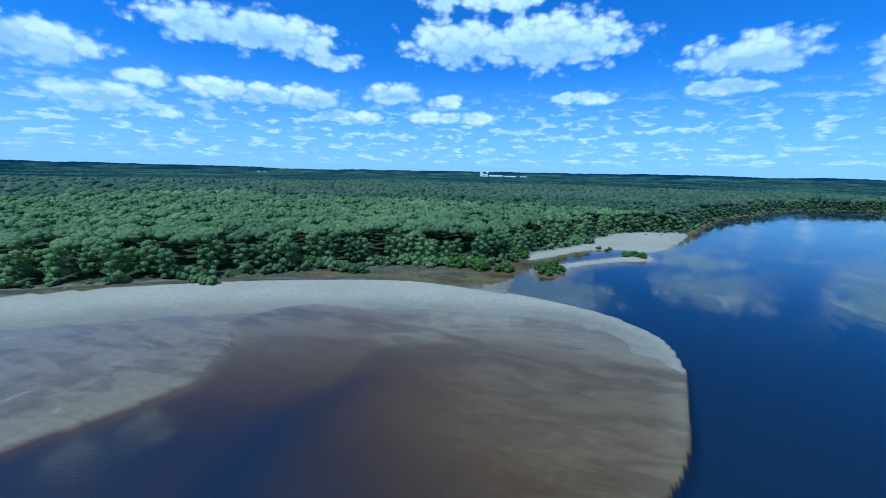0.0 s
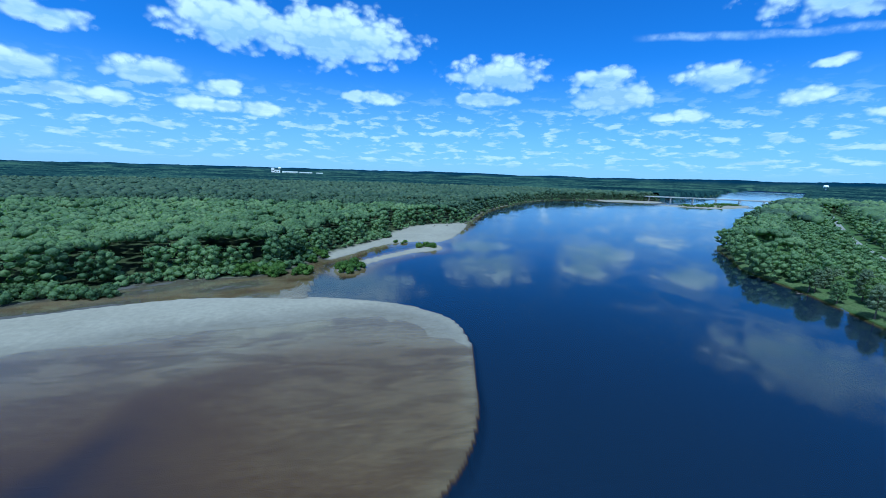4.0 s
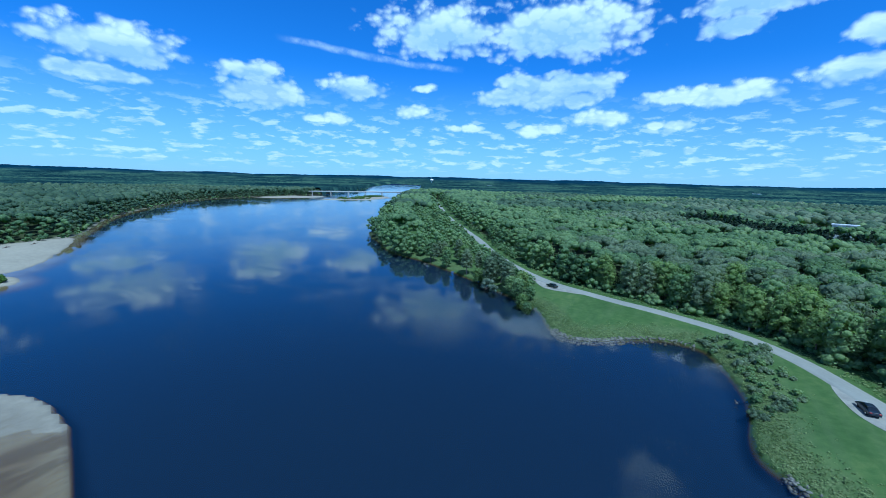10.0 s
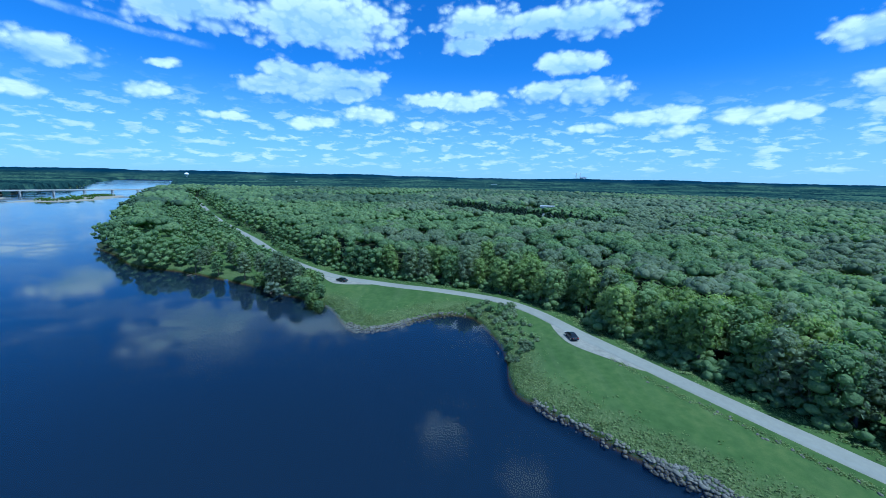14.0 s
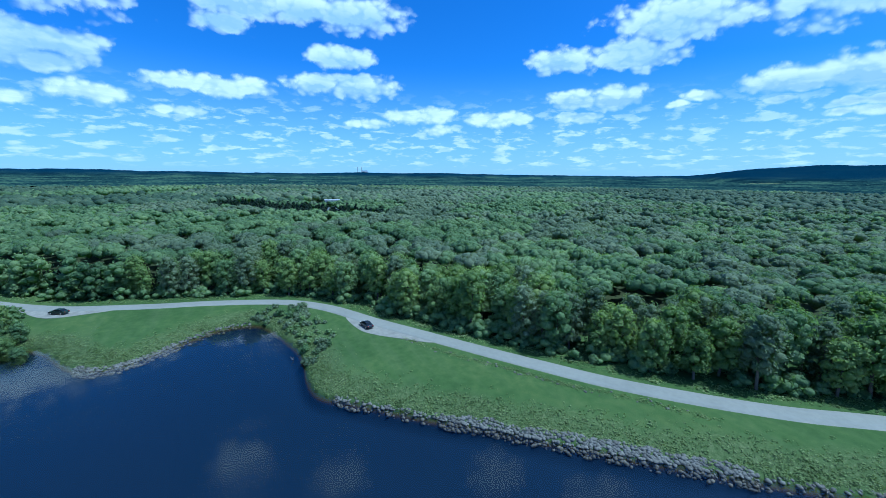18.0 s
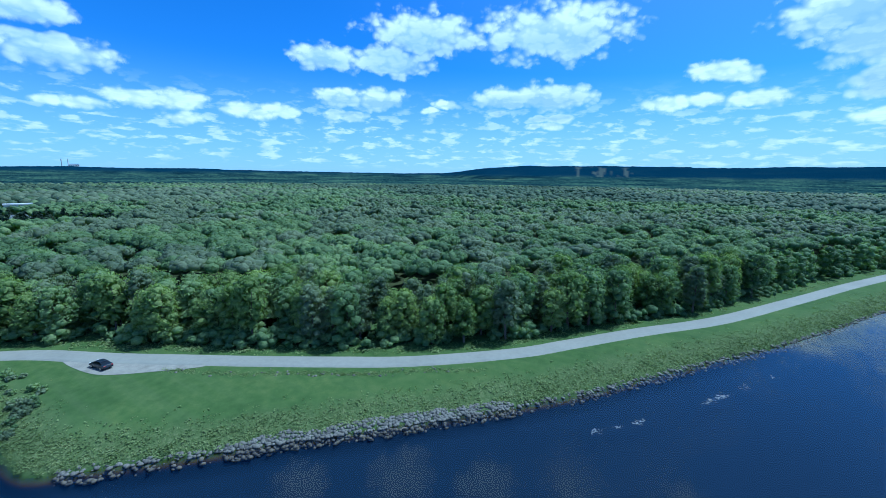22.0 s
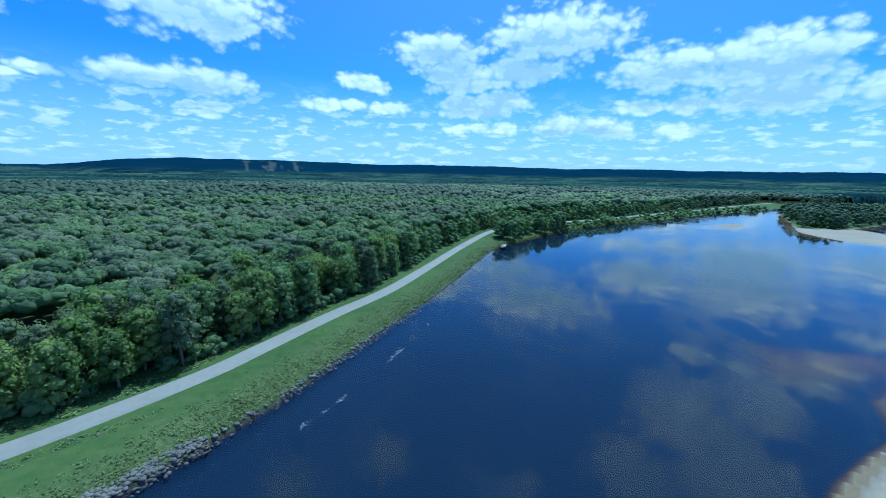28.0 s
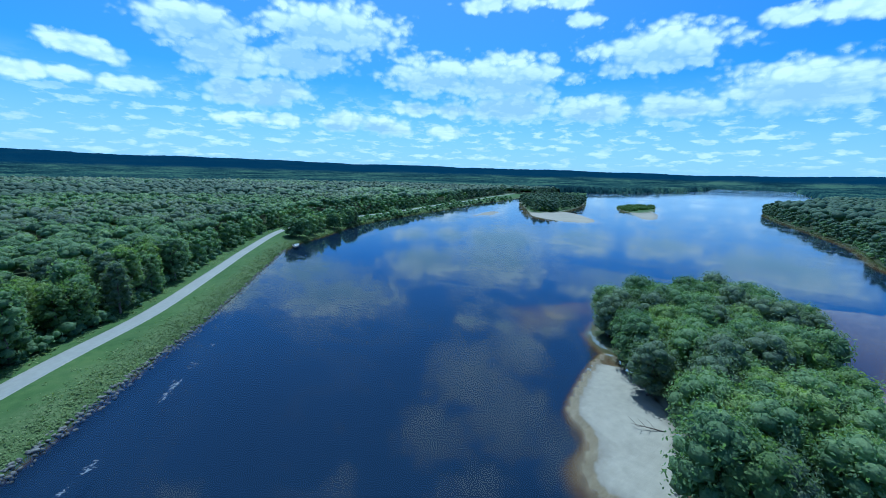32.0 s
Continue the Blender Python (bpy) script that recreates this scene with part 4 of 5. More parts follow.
def wooded(P):
    """Where trees stand: on the land, off the road, its verge, the meadow, the beaches and the clearings."""
    x, y = P.T
    z, mk, bank, right, dr = land_height(P)
    woods = bank > np.where(right, 3.0, np.where(x < -4.6 * U, 0.8, 2.5))
    behind = inside(P, FOREST_SIDE)
    clump = (x < -1.8 * U) & (x > -3.5 * U) & (y < -4.9 * U)
    shore_n = (y > 1.42 * U) & (x > 3.0 * U)
    woods |= right & shore_n & (bank > 0.2)
    woods &= ~right | behind | (x > 16.5 * U) | (x < -17 * U) | ((clump | shore_n) & (dr > np.where(shore_n & (y < 3.6 * U), 15.0, 7.5)))
    woods &= (dr > 6.2)
    for c in CLEARINGS:
        woods &= ~inside(P, c)
    for c in (ISLAND, ISLE_A):
        woods |= signed(P, c, 30) > 0.5
    woods &= ~inside(P, BEACH) & ~inside(P, ISLE_B)
    return woods, z


# the woods' side of the road
off = []
for a, b in zip(ROAD_LINE[:-1], ROAD_LINE[1:]):
    d = (b - a) / np.linalg.norm(b - a)
    off.append(a + np.array([-d[1], d[0]]) * 7.0)
FOREST_SIDE = np.vstack([np.array(off), [(-17 * U, -125 * U), (130 * U, -125 * U), (130 * U, 90 * U), (16 * U, 11.8 * U)]])


def joined(name, places, zs, templates, mat, seed, label, scale=(0.88, 1.08), category="forest"):
    """Many trees as one mesh."""
    V, F, n = [], [], 0
    g = np.random.default_rng(seed)
    pick = g.integers(0, len(templates), len(places))
    for k, (tv, tf) in enumerate(templates):
        m = np.where(pick == k)[0]
        if not len(m):
            continue
        a = g.uniform(0, 6.28, len(m))
        s = g.uniform(*scale, len(m)) * (0.86 + 0.3 * fbm(places[m, 0] / 60, places[m, 1] / 60, 5))
        wide = s * g.uniform(0.95, 1.15, len(m))
        c, si = (np.cos(a) * wide)[:, None], (np.sin(a) * wide)[:, None]
        w = np.empty((len(m), len(tv), 3), np.float32)
        w[:, :, 0] = tv[None, :, 0] * c - tv[None, :, 1] * si + places[m, 0:1]
        w[:, :, 1] = tv[None, :, 0] * si + tv[None, :, 1] * c + places[m, 1:2]
        w[:, :, 2] = tv[None, :, 2] * s[:, None] + zs[m][:, None]
        F.append((tf[None] + (n + np.arange(len(m)) * len(tv))[:, None, None]).reshape(-1, 3))
        V.append(w.reshape(-1, 3))
        n += len(m) * len(tv)
    ob = new(name, mesh_of(name, np.vstack(V), np.vstack(F), mat, smooth=True))
    return tagged(ob, label, category, kind="stuff")


T1 = np.vstack([scatter(7.3, 20, 430, 11), scatter(8.7, 430, 1000, 12)])
W1, Z1 = wooded(T1)
T1, Z1 = T1[W1], Z1[W1]
edge_row = scatter(5.4, 20, 165, 14)
edge_row = edge_row[far_from(edge_row, ROAD_LINE, 60) < 22]
we, ze = wooded(edge_row)
edge_row, ze = edge_row[we], ze[we]
apart = ~((np.hypot(T1[:, 0] - CENTRE[0], T1[:, 1] - CENTRE[1]) < 165) & (far_from(T1, ROAD_LINE, 60) < 22))
T1, Z1 = np.vstack([T1[apart], edge_row]), np.concatenate([Z1[apart], ze])
TI = scatter(6.0, 5, 140, 19)
TI = TI[signed(TI, ISLAND, 30) > -0.6]
keep1 = signed(T1, ISLAND, 30) <= 0
T1, Z1 = np.vstack([T1[keep1], TI]), np.concatenate([Z1[keep1], land_height(TI)[0]])
R1 = np.hypot(T1[:, 0] - CENTRE[0], T1[:, 1] - CENTRE[1])
isle = signed(T1, ISLAND, 30) > -0.7
shore = (far_from(T1, ROAD_LINE, 60) < 40) & ~inside(T1, FOREST_SIDE) & (T1[:, 1] > 1.3 * U) & (T1[:, 0] > 2.8 * U) & (T1[:, 0] < 9 * U)
near = isle | (shore & (R1 < 205)) | ((R1 < 158) & (far_from(T1, ROAD_LINE, 60) < 26))
order = np.argsort(R1[near])
NT, NZ = T1[near][order][:380], Z1[near][order][:380]
taken = np.zeros(len(T1), bool)
taken[np.where(near)[0][order][:380]] = True
pine_or_haze = inside(T1, loop([(6.7, -1.6), (8.8, 0.25), (10.8, 1.1), (11.6, 0.3), (9.8, -0.9), (7.4, -2.4)]))
rest = ~taken & ~pine_or_haze & ~shore
hue = fbm(T1[:, 0] / 90, T1[:, 1] / 90, 77) + 0.25 * (hashed(T1[:, 0], T1[:, 1], 5) - 0.5)
dull = (hue > 0.47) & (T1[:, 1] < 2 * U) & (T1[:, 0] > -6 * U) & (far_from(T1, ROAD_LINE, 60) > 24)
joined("forest", T1[shore & ~taken], Z1[shore & ~taken], EDGE, LEAF, 8, "low green trees crowding the wooded river shore", (0.6, 0.9))
far_side = ~inside(T1, RIGHT_SIDE) & ~isle & (T1[:, 0] < -5 * U) & (T1[:, 1] < 1.1 * U)
margin = (far_from(T1, RIVER, 60) < 14) | (far_from(T1, ROAD_LINE, 60) < 16) | isle | inside(T1, ISLE_A)
# Leaf colour darkened for cloud shadow: far patches and parts of the left bank.
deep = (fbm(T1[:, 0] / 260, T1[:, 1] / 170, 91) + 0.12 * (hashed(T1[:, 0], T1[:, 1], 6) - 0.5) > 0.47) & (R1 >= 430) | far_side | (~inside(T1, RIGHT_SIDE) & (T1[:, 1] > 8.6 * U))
dull &= ~deep
near_by, far_off = R1 < 240, R1 >= 430
for where, band, kinds in (("near the road and river banks", near_by, MID), ("out on the floodplain", ~near_by & ~far_off, FAR), ("stretching away over the floodplain", far_off, TINY)):
    for tone, mat, pick in (("green broadleaf", LEAF, ~dull & ~deep), ("grey-green oak", LEAF_DULL, dull), ("shade-tinted dark green", LEAF_SHADED, deep)):
        m = rest & band & pick & ~margin
        if m.any():
            joined("forest", T1[m], Z1[m], kinds, mat, 3, "unbroken " + tone + " forest " + where)
for band, kinds in ((R1 < 300, EDGE), (R1 >= 300, FAR_EDGE)):
    for tone, mat, pick in (("green broadleaf", LEAF, ~deep), ("shade-tinted dark green", LEAF_SHADED, deep)):
        m = rest & band & pick & margin
        if m.any():
            joined("forest", T1[m], Z1[m], kinds, mat, 4, tone + " trees standing along the river's edge", (0.8, 1.05))
PINES = [crown_arrays(rng, rng.uniform(15, 19), 3.0, 7, 30, 1.2, base=0.15, peak=0.75) for k in range(4)]
if pine_or_haze.any():
    joined("pine_grove", T1[pine_or_haze], Z1[pine_or_haze], PINES, LEAF_PINE, 5, "dark planted grove of pines amid the lighter forest", category="pine grove")

# far canopy, to the hills
cr = 985 * 1.0105 ** np.arange(0, 155)
cr = cr[cr < 4880]
CP, CF = polar(cr, 1300, CENTRE)
cz, cm, cb, _, _ = land_height(CP)
cell = 9.0
best = np.full(len(CP), 9.0)
ci, cj = np.floor(CP[:, 0] / cell), np.floor(CP[:, 1] / cell)
for di in (-1, 0, 1):
    for dj in (-1, 0, 1):
        qx, qy = (ci + di + hashed(ci + di, cj + dj, 1)) * cell, (cj + dj + hashed(ci + di, cj + dj, 2)) * cell
        best = np.minimum(best, np.hypot(CP[:, 0] - qx, CP[:, 1] - qy))
rad = np.hypot(*CP.T)
top = 10.5 + 5.0 * np.clip(1 - best / 6.5, 0, 1) + 5 * (fbm(CP[:, 0] / 150, CP[:, 1] / 150, 8) - 0.5) + 2 * (hashed(CP[:, 0], CP[:, 1], 3) - 0.5)
isl = signed(CP, ISLE_A, 40)
open_land = cm["field"] > 0
wood = ((cb > 3) | (isl > 2)) & ~open_land
CZ = np.where(wood, cz + top, -1.0)
azd = (np.degrees(np.arctan2(-CP[:, 0], CP[:, 1])) + 360) % 360
bare = ((np.abs(azd - 190) < 3.5) & (rad > 3300)) * step(fbm(azd * 2.2, rad / 600, 51), 0.5, 0.62) * step(-rad, -4300, -4000) * 0.15
keep = wood[CF].any(1)
# The height mask puts blue distance haze into the hills' colour.
far_forest = new("far_forest", mesh_of("far_forest", np.column_stack([CP, CZ]), CF[keep], CANOPY, dict(bare=bare, pine_or_haze=step(cz, 12, 45))))
tagged(far_forest, "distant unbroken forest and wooded hills to the horizon", "forest", kind="stuff")

# low growth between the wooded shore and the road
SH = scatter(4.0, 60, 340, 23)
hz, _, hb_, hr, hd = land_height(SH)
fill = hr & (SH[:, 1] > 1.5 * U) & (SH[:, 0] > 3.2 * U) & (SH[:, 0] < 9 * U) & ~inside(SH, FOREST_SIDE) & (hb_ > -0.2) & (hd > 5.0)
for lo, hi, sizes in ((5.0, 8.5, (0.24, 0.38)), (8.5, 16.0, (0.38, 0.58))):
    m = fill & (hd >= lo) & (hd < hi)
    joined("undergrowth", SH[m], np.maximum(hz[m], 0.0) - 0.1, EDGE, LEAF, 24, "low trees and brush between the river road and the shore", sizes, "undergrowth")

# near trees, each a thing of its own
made = {}
for i, ((x, y), z) in enumerate(zip(NT, NZ)):
    on_isle = bool(signed(np.array([(x, y)]), ISLAND, 30)[0] > -0.7)
    k = int(hashed(x, y, 9) * 8) % 8
    crown, trunk, hgt = ISLE[k % 5] if on_isle else NEAR[k]
    by_water = bool(x > 2.8 * U and y > 1.3 * U and not inside(np.array([(x, y)]), FOREST_SIDE)[0])
    s = (0.7 if on_isle else 0.60 if by_water else 0.86) + 0.3 * float(hashed(x, y, 4))
    tree = new("tree")
    tree.matrix_basis = pose(x, y, z - 0.1, 0, 0, 360 * float(hashed(x, y, 6))) @ Matrix.Diagonal((s, s, s, 1))
    part("crown", crown, None, tree)
    part("trunk", trunk, None, tree)
    tagged(tree, "leafy green floodplain maple on the wooded river island" if on_isle else "low spreading tree overhanging the river at the wooded shore" if by_water else "tall leafy broadleaf tree at the forest edge beside the road", "tree",
           "trees on the island" if on_isle else "trees on the shore" if by_water else "trees along the road")


# ---- road ----
def ribbon(name, L, half, z, mat, nx=7, crown=0.08):
    d = np.gradient(L, axis=0)
    d /= np.linalg.norm(d, axis=1)[:, None]
    nrm = np.stack([-d[:, 1], d[:, 0]], -1)
    u = np.linspace(-1, 1, nx)
    wob = 1 + 0.06 * (fbm(np.arange(len(L)) / 3.0, 0 * L[:, 0], 4) - 0.5)
    P = L[:, None, :] + nrm[:, None, :] * (u[None, :, None] * half * wob[:, None, None])
    zz = z + crown * (1 - u ** 2) - 0.5 * (np.abs(u) > 0.99)
    V = np.concatenate([P, np.broadcast_to(zz[None, :, None], (*P.shape[:2], 1))], -1).reshape(-1, 3)
    i, j = np.meshgrid(np.arange(len(L) - 1), np.arange(nx - 1), indexing="ij")
    F = np.stack([i * nx + j, i * nx + j + 1, (i + 1) * nx + j + 1, (i + 1) * nx + j], -1).reshape(-1, 4)
    return new(name, mesh_of(name, V, F, mat, dict(across=np.tile(u, len(L)))))


road = ribbon("road", ROAD_LINE, 2.9, 2.06, ROAD, 9)
tagged(road, "pale worn chip-sealed river road with gravel edges", "road", kind="structure")


def pad(name, L, z, label):
    bm = bmesh.new()
    top = [bm.verts.new((*p, z)) for p in L]
    low = [bm.verts.new((*p, z - 0.4)) for p in L]
    bm.faces.new(top)
    for k in range(len(L)):
        bm.faces.new((top[k], top[k - 1], low[k - 1], low[k]))
    bmesh.ops.recalc_face_normals(bm, faces=bm.faces)
    me = bpy.data.meshes.new(name)
    bm.to_mesh(me)
    bm.free()
    me.materials.append(GRAVEL)
    return tagged(new(name, me), label, "gravel lay-by", kind="structure")


GRAVEL = plain("lay_by_gravel", (0.205, 0.195, 0.17), 0.95, vary=0.3, scale=0.7, bump=0.4)
pad("lay_by", PULL_OUT, 2.045, "pale gravel lay-by beside the river road")
pad("lay_by", PULL_OUT_N, 2.045, "pale gravel lay-by beside the river road")

# undergrowth at the edge of the woods
dd = np.gradient(ROAD_LINE, axis=0)
dd /= np.linalg.norm(dd, axis=1)[:, None]
gu = np.random.default_rng(31)
iu = gu.integers(25, 165, 1000)
UP = ROAD_LINE[iu] + np.stack([-dd[iu, 1], dd[iu, 0]], -1) * gu.uniform(6.5, 13, 1000)[:, None] + gu.normal(size=(1000, 2)) * 2
UP = UP[far_from(UP, ROAD_LINE, 60) > 6.0]
LOW = [crown_arrays(rng, 3.4, 1.9, 3, 24, 0.4, base=-0.1) for k in range(5)]
joined("undergrowth", UP, land_height(UP)[0], LOW, LEAF, 32, "leafy undergrowth along the edge of the forest", (0.4, 1.2), "undergrowth")
i2 = np.linspace(0, len(BANK_L) - 1, 700)
UL = np.stack([np.interp(i2, np.arange(len(BANK_L)), BANK_L[:, k]) for k in (0, 1)], -1) + gu.normal(size=(700, 2)) * 2.0
zu, _, bu, _, _ = land_height(UL)
UL, zu = UL[bu > 0.5], zu[bu > 0.5]
joined("undergrowth", UL, zu, LOW, LEAF, 33, "leafy undergrowth along the low far bank", (0.5, 1.3), "undergrowth")

# willows and brush on the bars up and down the river
BR = np.vstack([loop(c, 2).mean(0) + (gu.uniform(-1, 1, (n, 2)) * np.array(sp)) for c, n, sp in (([(12.6, 14.6), (13.4, 14.0), (14.0, 14.6)], 60, (30, 16)), ([(14.8, 15.2), (16, 15.3), (15.5, 15.6)], 50, (34, 8)),
                                                                                         ([(-9.3, -6.3), (-9.6, -6.0), (-9.9, -6.3)], 50, (14, 14)), ([(-12.6, -5.0), (-13.6, -5.4), (-13.2, -4.9)], 260, (60, 20)))])
zb = land_height(BR)[0]
BR, zb = BR[zb > 0.1], zb[zb > 0.1]
joined("bar_willows", BR, zb, LOW, LEAF_WILLOW, 35, "low bright willow brush on the mid-river bars", (0.6, 1.4), "willow brush")

# scrub between the far road and the water
kb = gu.choice(np.flatnonzero((BANK_R[:, 0] < -3.5 * U) & (BANK_R[:, 0] > -14 * U)), 170)
SB = BANK_R[kb] + gu.normal(size=(170, 2)) * 7
zs, _, bs, _, ds = land_height(SB)
ok = (bs > 0.3) & (ds > 5)
joined("undergrowth", SB[ok], zs[ok], LOW, LEAF, 37, "shrubs and young trees along the far water's edge", (0.7, 2.0), "undergrowth")


# ---- things on the banks ----
def box(bm, cx, cy, cz, sx, sy, sz, bevel=0.0):
    r = bmesh.ops.create_cube(bm, size=1.0, matrix=Matrix.LocRotScale((cx, cy, cz), None, (sx, sy, sz)))
    if bevel:
        bmesh.ops.bevel(bm, geom=list({e for v in r["verts"] for e in v.link_edges}), offset=bevel, segments=2, affect="EDGES")


def drum(bm, cx, cy, z0, z1, r0, r1, sides=16, axis="z"):
    m = pose(cx, cy, (z0 + z1) / 2)
    bmesh.ops.create_cone(bm, cap_ends=True, segments=sides, radius1=r0, radius2=r1, depth=z1 - z0, matrix=m)


def thing(name, x, y, z, turn=0.0):
    ob = new(name)
    ob.matrix_basis = pose(x, y, z, 0, 0, turn)
    return ob


def height_at(x, y):
    return float(land_height(np.array([(x, y)], float))[0][0])


def car(x, y, turn, z, paint, label):
    """A saloon about 4.6 m long, its length along its own x."""
    c = thing("car", x, y, z, turn)
    prof = [(-2.25, 0.35), (-2.3, 0.75), (-2.15, 0.98), (-1.35, 1.05), (1.0, 1.0), (2.0, 0.86), (2.28, 0.66), (2.3, 0.35)]
    bm = bmesh.new()
    for w, ins in ((0.88, 0), ):
        a = [bm.verts.new((px, -w, pz)) for px, pz in prof]
        b = [bm.verts.new((px, w, pz)) for px, pz in prof]
        bm.faces.new(a)
        bm.faces.new(b[::-1])
        for k in range(len(prof)):
            bm.faces.new((a[k], b[k], b[k - 1], a[k - 1]))
    bmesh.ops.recalc_face_normals(bm, faces=bm.faces)
    bmesh.ops.bevel(bm, geom=bm.edges[:], offset=0.09, segments=2, affect="EDGES")
    part("body", bm, paint, c)

    def frustum(z0, z1, x0, x1, x2, x3, w0, w1):
        m = bmesh.new()
        lo = [m.verts.new(v) for v in ((x0, -w0, z0), (x3, -w0, z0), (x3, w0, z0), (x0, w0, z0))]
        hi = [m.verts.new(v) for v in ((x1, -w1, z1), (x2, -w1, z1), (x2, w1, z1), (x1, w1, z1))]
        m.faces.new(lo[::-1])
        m.faces.new(hi)
        for k in range(4):
            m.faces.new((lo[k], lo[(k + 1) % 4], hi[(k + 1) % 4], hi[k]))
        bmesh.ops.bevel(m, geom=m.edges[:], offset=0.06, segments=2, affect="EDGES")
        return m

    part("windows", frustum(0.98, 1.42, -1.75, -1.1, 0.45, 1.2, 0.80, 0.62), GLASS, c, "dark tinted car windows")
    part("roof", frustum(1.40, 1.48, -1.15, -1.0, 0.3, 0.5, 0.64, 0.58), paint, c)
    for wx in (-1.4, 1.42):
        for wy in (-0.8, 0.8):
            bm = bmesh.new()
            bmesh.ops.create_cone(bm, cap_ends=True, segments=18, radius1=0.33, radius2=0.33, depth=0.22, matrix=pose(wx, wy, 0.33, 90))
            w = part("wheel", bm, RUBBER, c)
            bm = bmesh.new()
            bmesh.ops.create_cone(bm, cap_ends=True, segments=12, radius1=0.2, radius2=0.18, depth=0.25, matrix=pose(wx, wy, 0.33, 90))
            part("rim", bm, CHROME, w, "bright metal wheel rim")
    for wy in (-0.62, 0.62):
        bm = bmesh.new()
        box(bm, 2.22, wy, 0.72, 0.16, 0.36, 0.14, 0.03)
        part("headlight", bm, LAMP, c)
        bm = bmesh.new()
        box(bm, -2.24, wy, 0.82, 0.12, 0.34, 0.14, 0.03)
        part("tail_light", bm, REDLAMP, c)
    for z0, xx in ((0.48, 2.27), (0.48, -2.27)):
        bm = bmesh.new()
        box(bm, xx, 0, z0, 0.14, 1.6, 0.2, 0.04)
        part("bumper", bm, paint, c)
    for wy in (-0.95, 0.95):
        bm = bmesh.new()
        box(bm, 0.75, wy, 1.05, 0.14, 0.2, 0.13, 0.03)
        part("mirror", bm, paint, c)
    return tagged(c, label, "car", "parked cars")


PAINT_GREEN = plain("dark_green_car_paint", (0.012, 0.03, 0.025), 0.3, vary=0.1, scale=2)
car(2.66 * U, -0.44 * U, 10.0, 2.06, PAINT, "dark blue car parked on the gravel beside the river road")
car(3.78 * U, 1.37 * U, 62.0, 2.06, PAINT_GREEN, "dark green car parked in the gravel lay-by near the trees")


def shrub_mesh(seed, height, radius, cards, size, mat, lobes=7):
    g = np.random.default_rng(seed)
    v, f = crown_arrays(g, height, radius, lobes, cards, size, base=-0.1)
    return mesh_of("foliage", v, f, mat, smooth=True)


SHRUBS = {k: [shrub_mesh(40 + 7 * i + j, h, r, 300, s, mat) for j in range(3)] for i, (k, (h, r, s, mat)) in enumerate(dict(
    willow=(2.6, 2.2, 0.28, LEAF_WILLOW), bush=(3.6, 2.6, 0.32, LEAF), dull=(3.0, 2.8, 0.3, LEAF_DULL), silver=(6.5, 4.0, 0.4, LEAF_SILVER)).items())}


def stems(r=0.05, h=1.2):
    bm = bmesh.new()
    for k in range(4):
        a = k * 1.57
        tube(bm, [(0, 0, -0.3), (0.2 * math.cos(a), 0.2 * math.sin(a), h * 0.5), (0.5 * math.cos(a), 0.5 * math.sin(a), h)], [r, r * 0.8, r * 0.4], 5)
    me = bpy.data.meshes.new("stems")
    bm.to_mesh(me)
    bm.free()
    me.materials.append(BARK)
    return me


STEMS = stems()


def shrub(kind, x, y, s, label, group):
    b = thing("shrub", x, y, max(height_at(x, y), -0.1), 360 * float(hashed(x, y, 2)))
    b.scale = (s, s, s)
    part("foliage", SHRUBS[kind][int(hashed(x, y, 8) * 3) % 3], None, b)
    part("stems", STEMS, None, b)
    return tagged(b, label, "shrub", group)


g = np.random.default_rng(5)
# low willows along the far channel and on the spit
for (cx, cy, rx, ry, n, k, s0) in ((-1.05, 4.08, 0.45, 0.16, 30, "willow", 1.35), (-1.55, 3.93, 0.3, 0.1, 14, "bush", 1.0), (-0.2, 4.2, 0.15, 0.2, 16, "willow", 0.95),
                                   (0.76, 5.32, 0.16, 0.12, 10, "willow", 0.85), (0.02, 6.35, 0.3, 0.4, 18, "bush", 1.3), (0.42, 5.75, 0.12, 0.1, 4, "willow", 0.5),
                                   (-2.45, 3.35, 0.5, 0.15, 18, "bush", 1.0), (-0.68, 4.75, 0.14, 0.3, 12, "willow", 1.1), (-3.4, 2.5, 0.5, 0.12, 10, "bush", 0.9)):
    for _ in range(n):
        a, r = g.uniform(0, 6.28), math.sqrt(g.uniform(0, 1))
        shrub(k, (cx + rx * r * math.cos(a)) * U, (cy + ry * r * math.sin(a)) * U, s0 * g.uniform(0.7, 1.25),
              "bright green young willow shrub on the sandy channel bank" if k == "willow" else "green leafy shrub at the forest's foot by the sandy channel", "shrubs on the far bank")
# thicket round the inner corner of the cove
for _ in range(96):
    t = g.uniform(0, 1)
    p = np.array([(3.26, 0.14), (3.05, -0.01), (2.82, -0.09), (2.55, -0.11), (2.36, -0.07)])
    k = min(3, int(t * 4))
    q = p[k] + (p[k + 1] - p[k]) * (t * 4 - k) + np.array([0.06, -0.06]) * g.uniform(-1.0, 2.2)
    shrub("dull" if g.uniform() < 0.55 else "bush", q[0] * U, q[1] * U, g.uniform(0.2, 0.48) * (1.3 if 0.15 < t < 0.4 else 0.85), "dense green shrub on the steep bank of the cove", "shrubs round the cove")
shrub("silver", 3.55 * U, 1.92 * U, 0.62, "pale silver-leaved willow leaning over the water", "")
shrub("silver", 3.46 * U, 1.8 * U, 0.45, "pale silver-leaved willow leaning over the water", "")

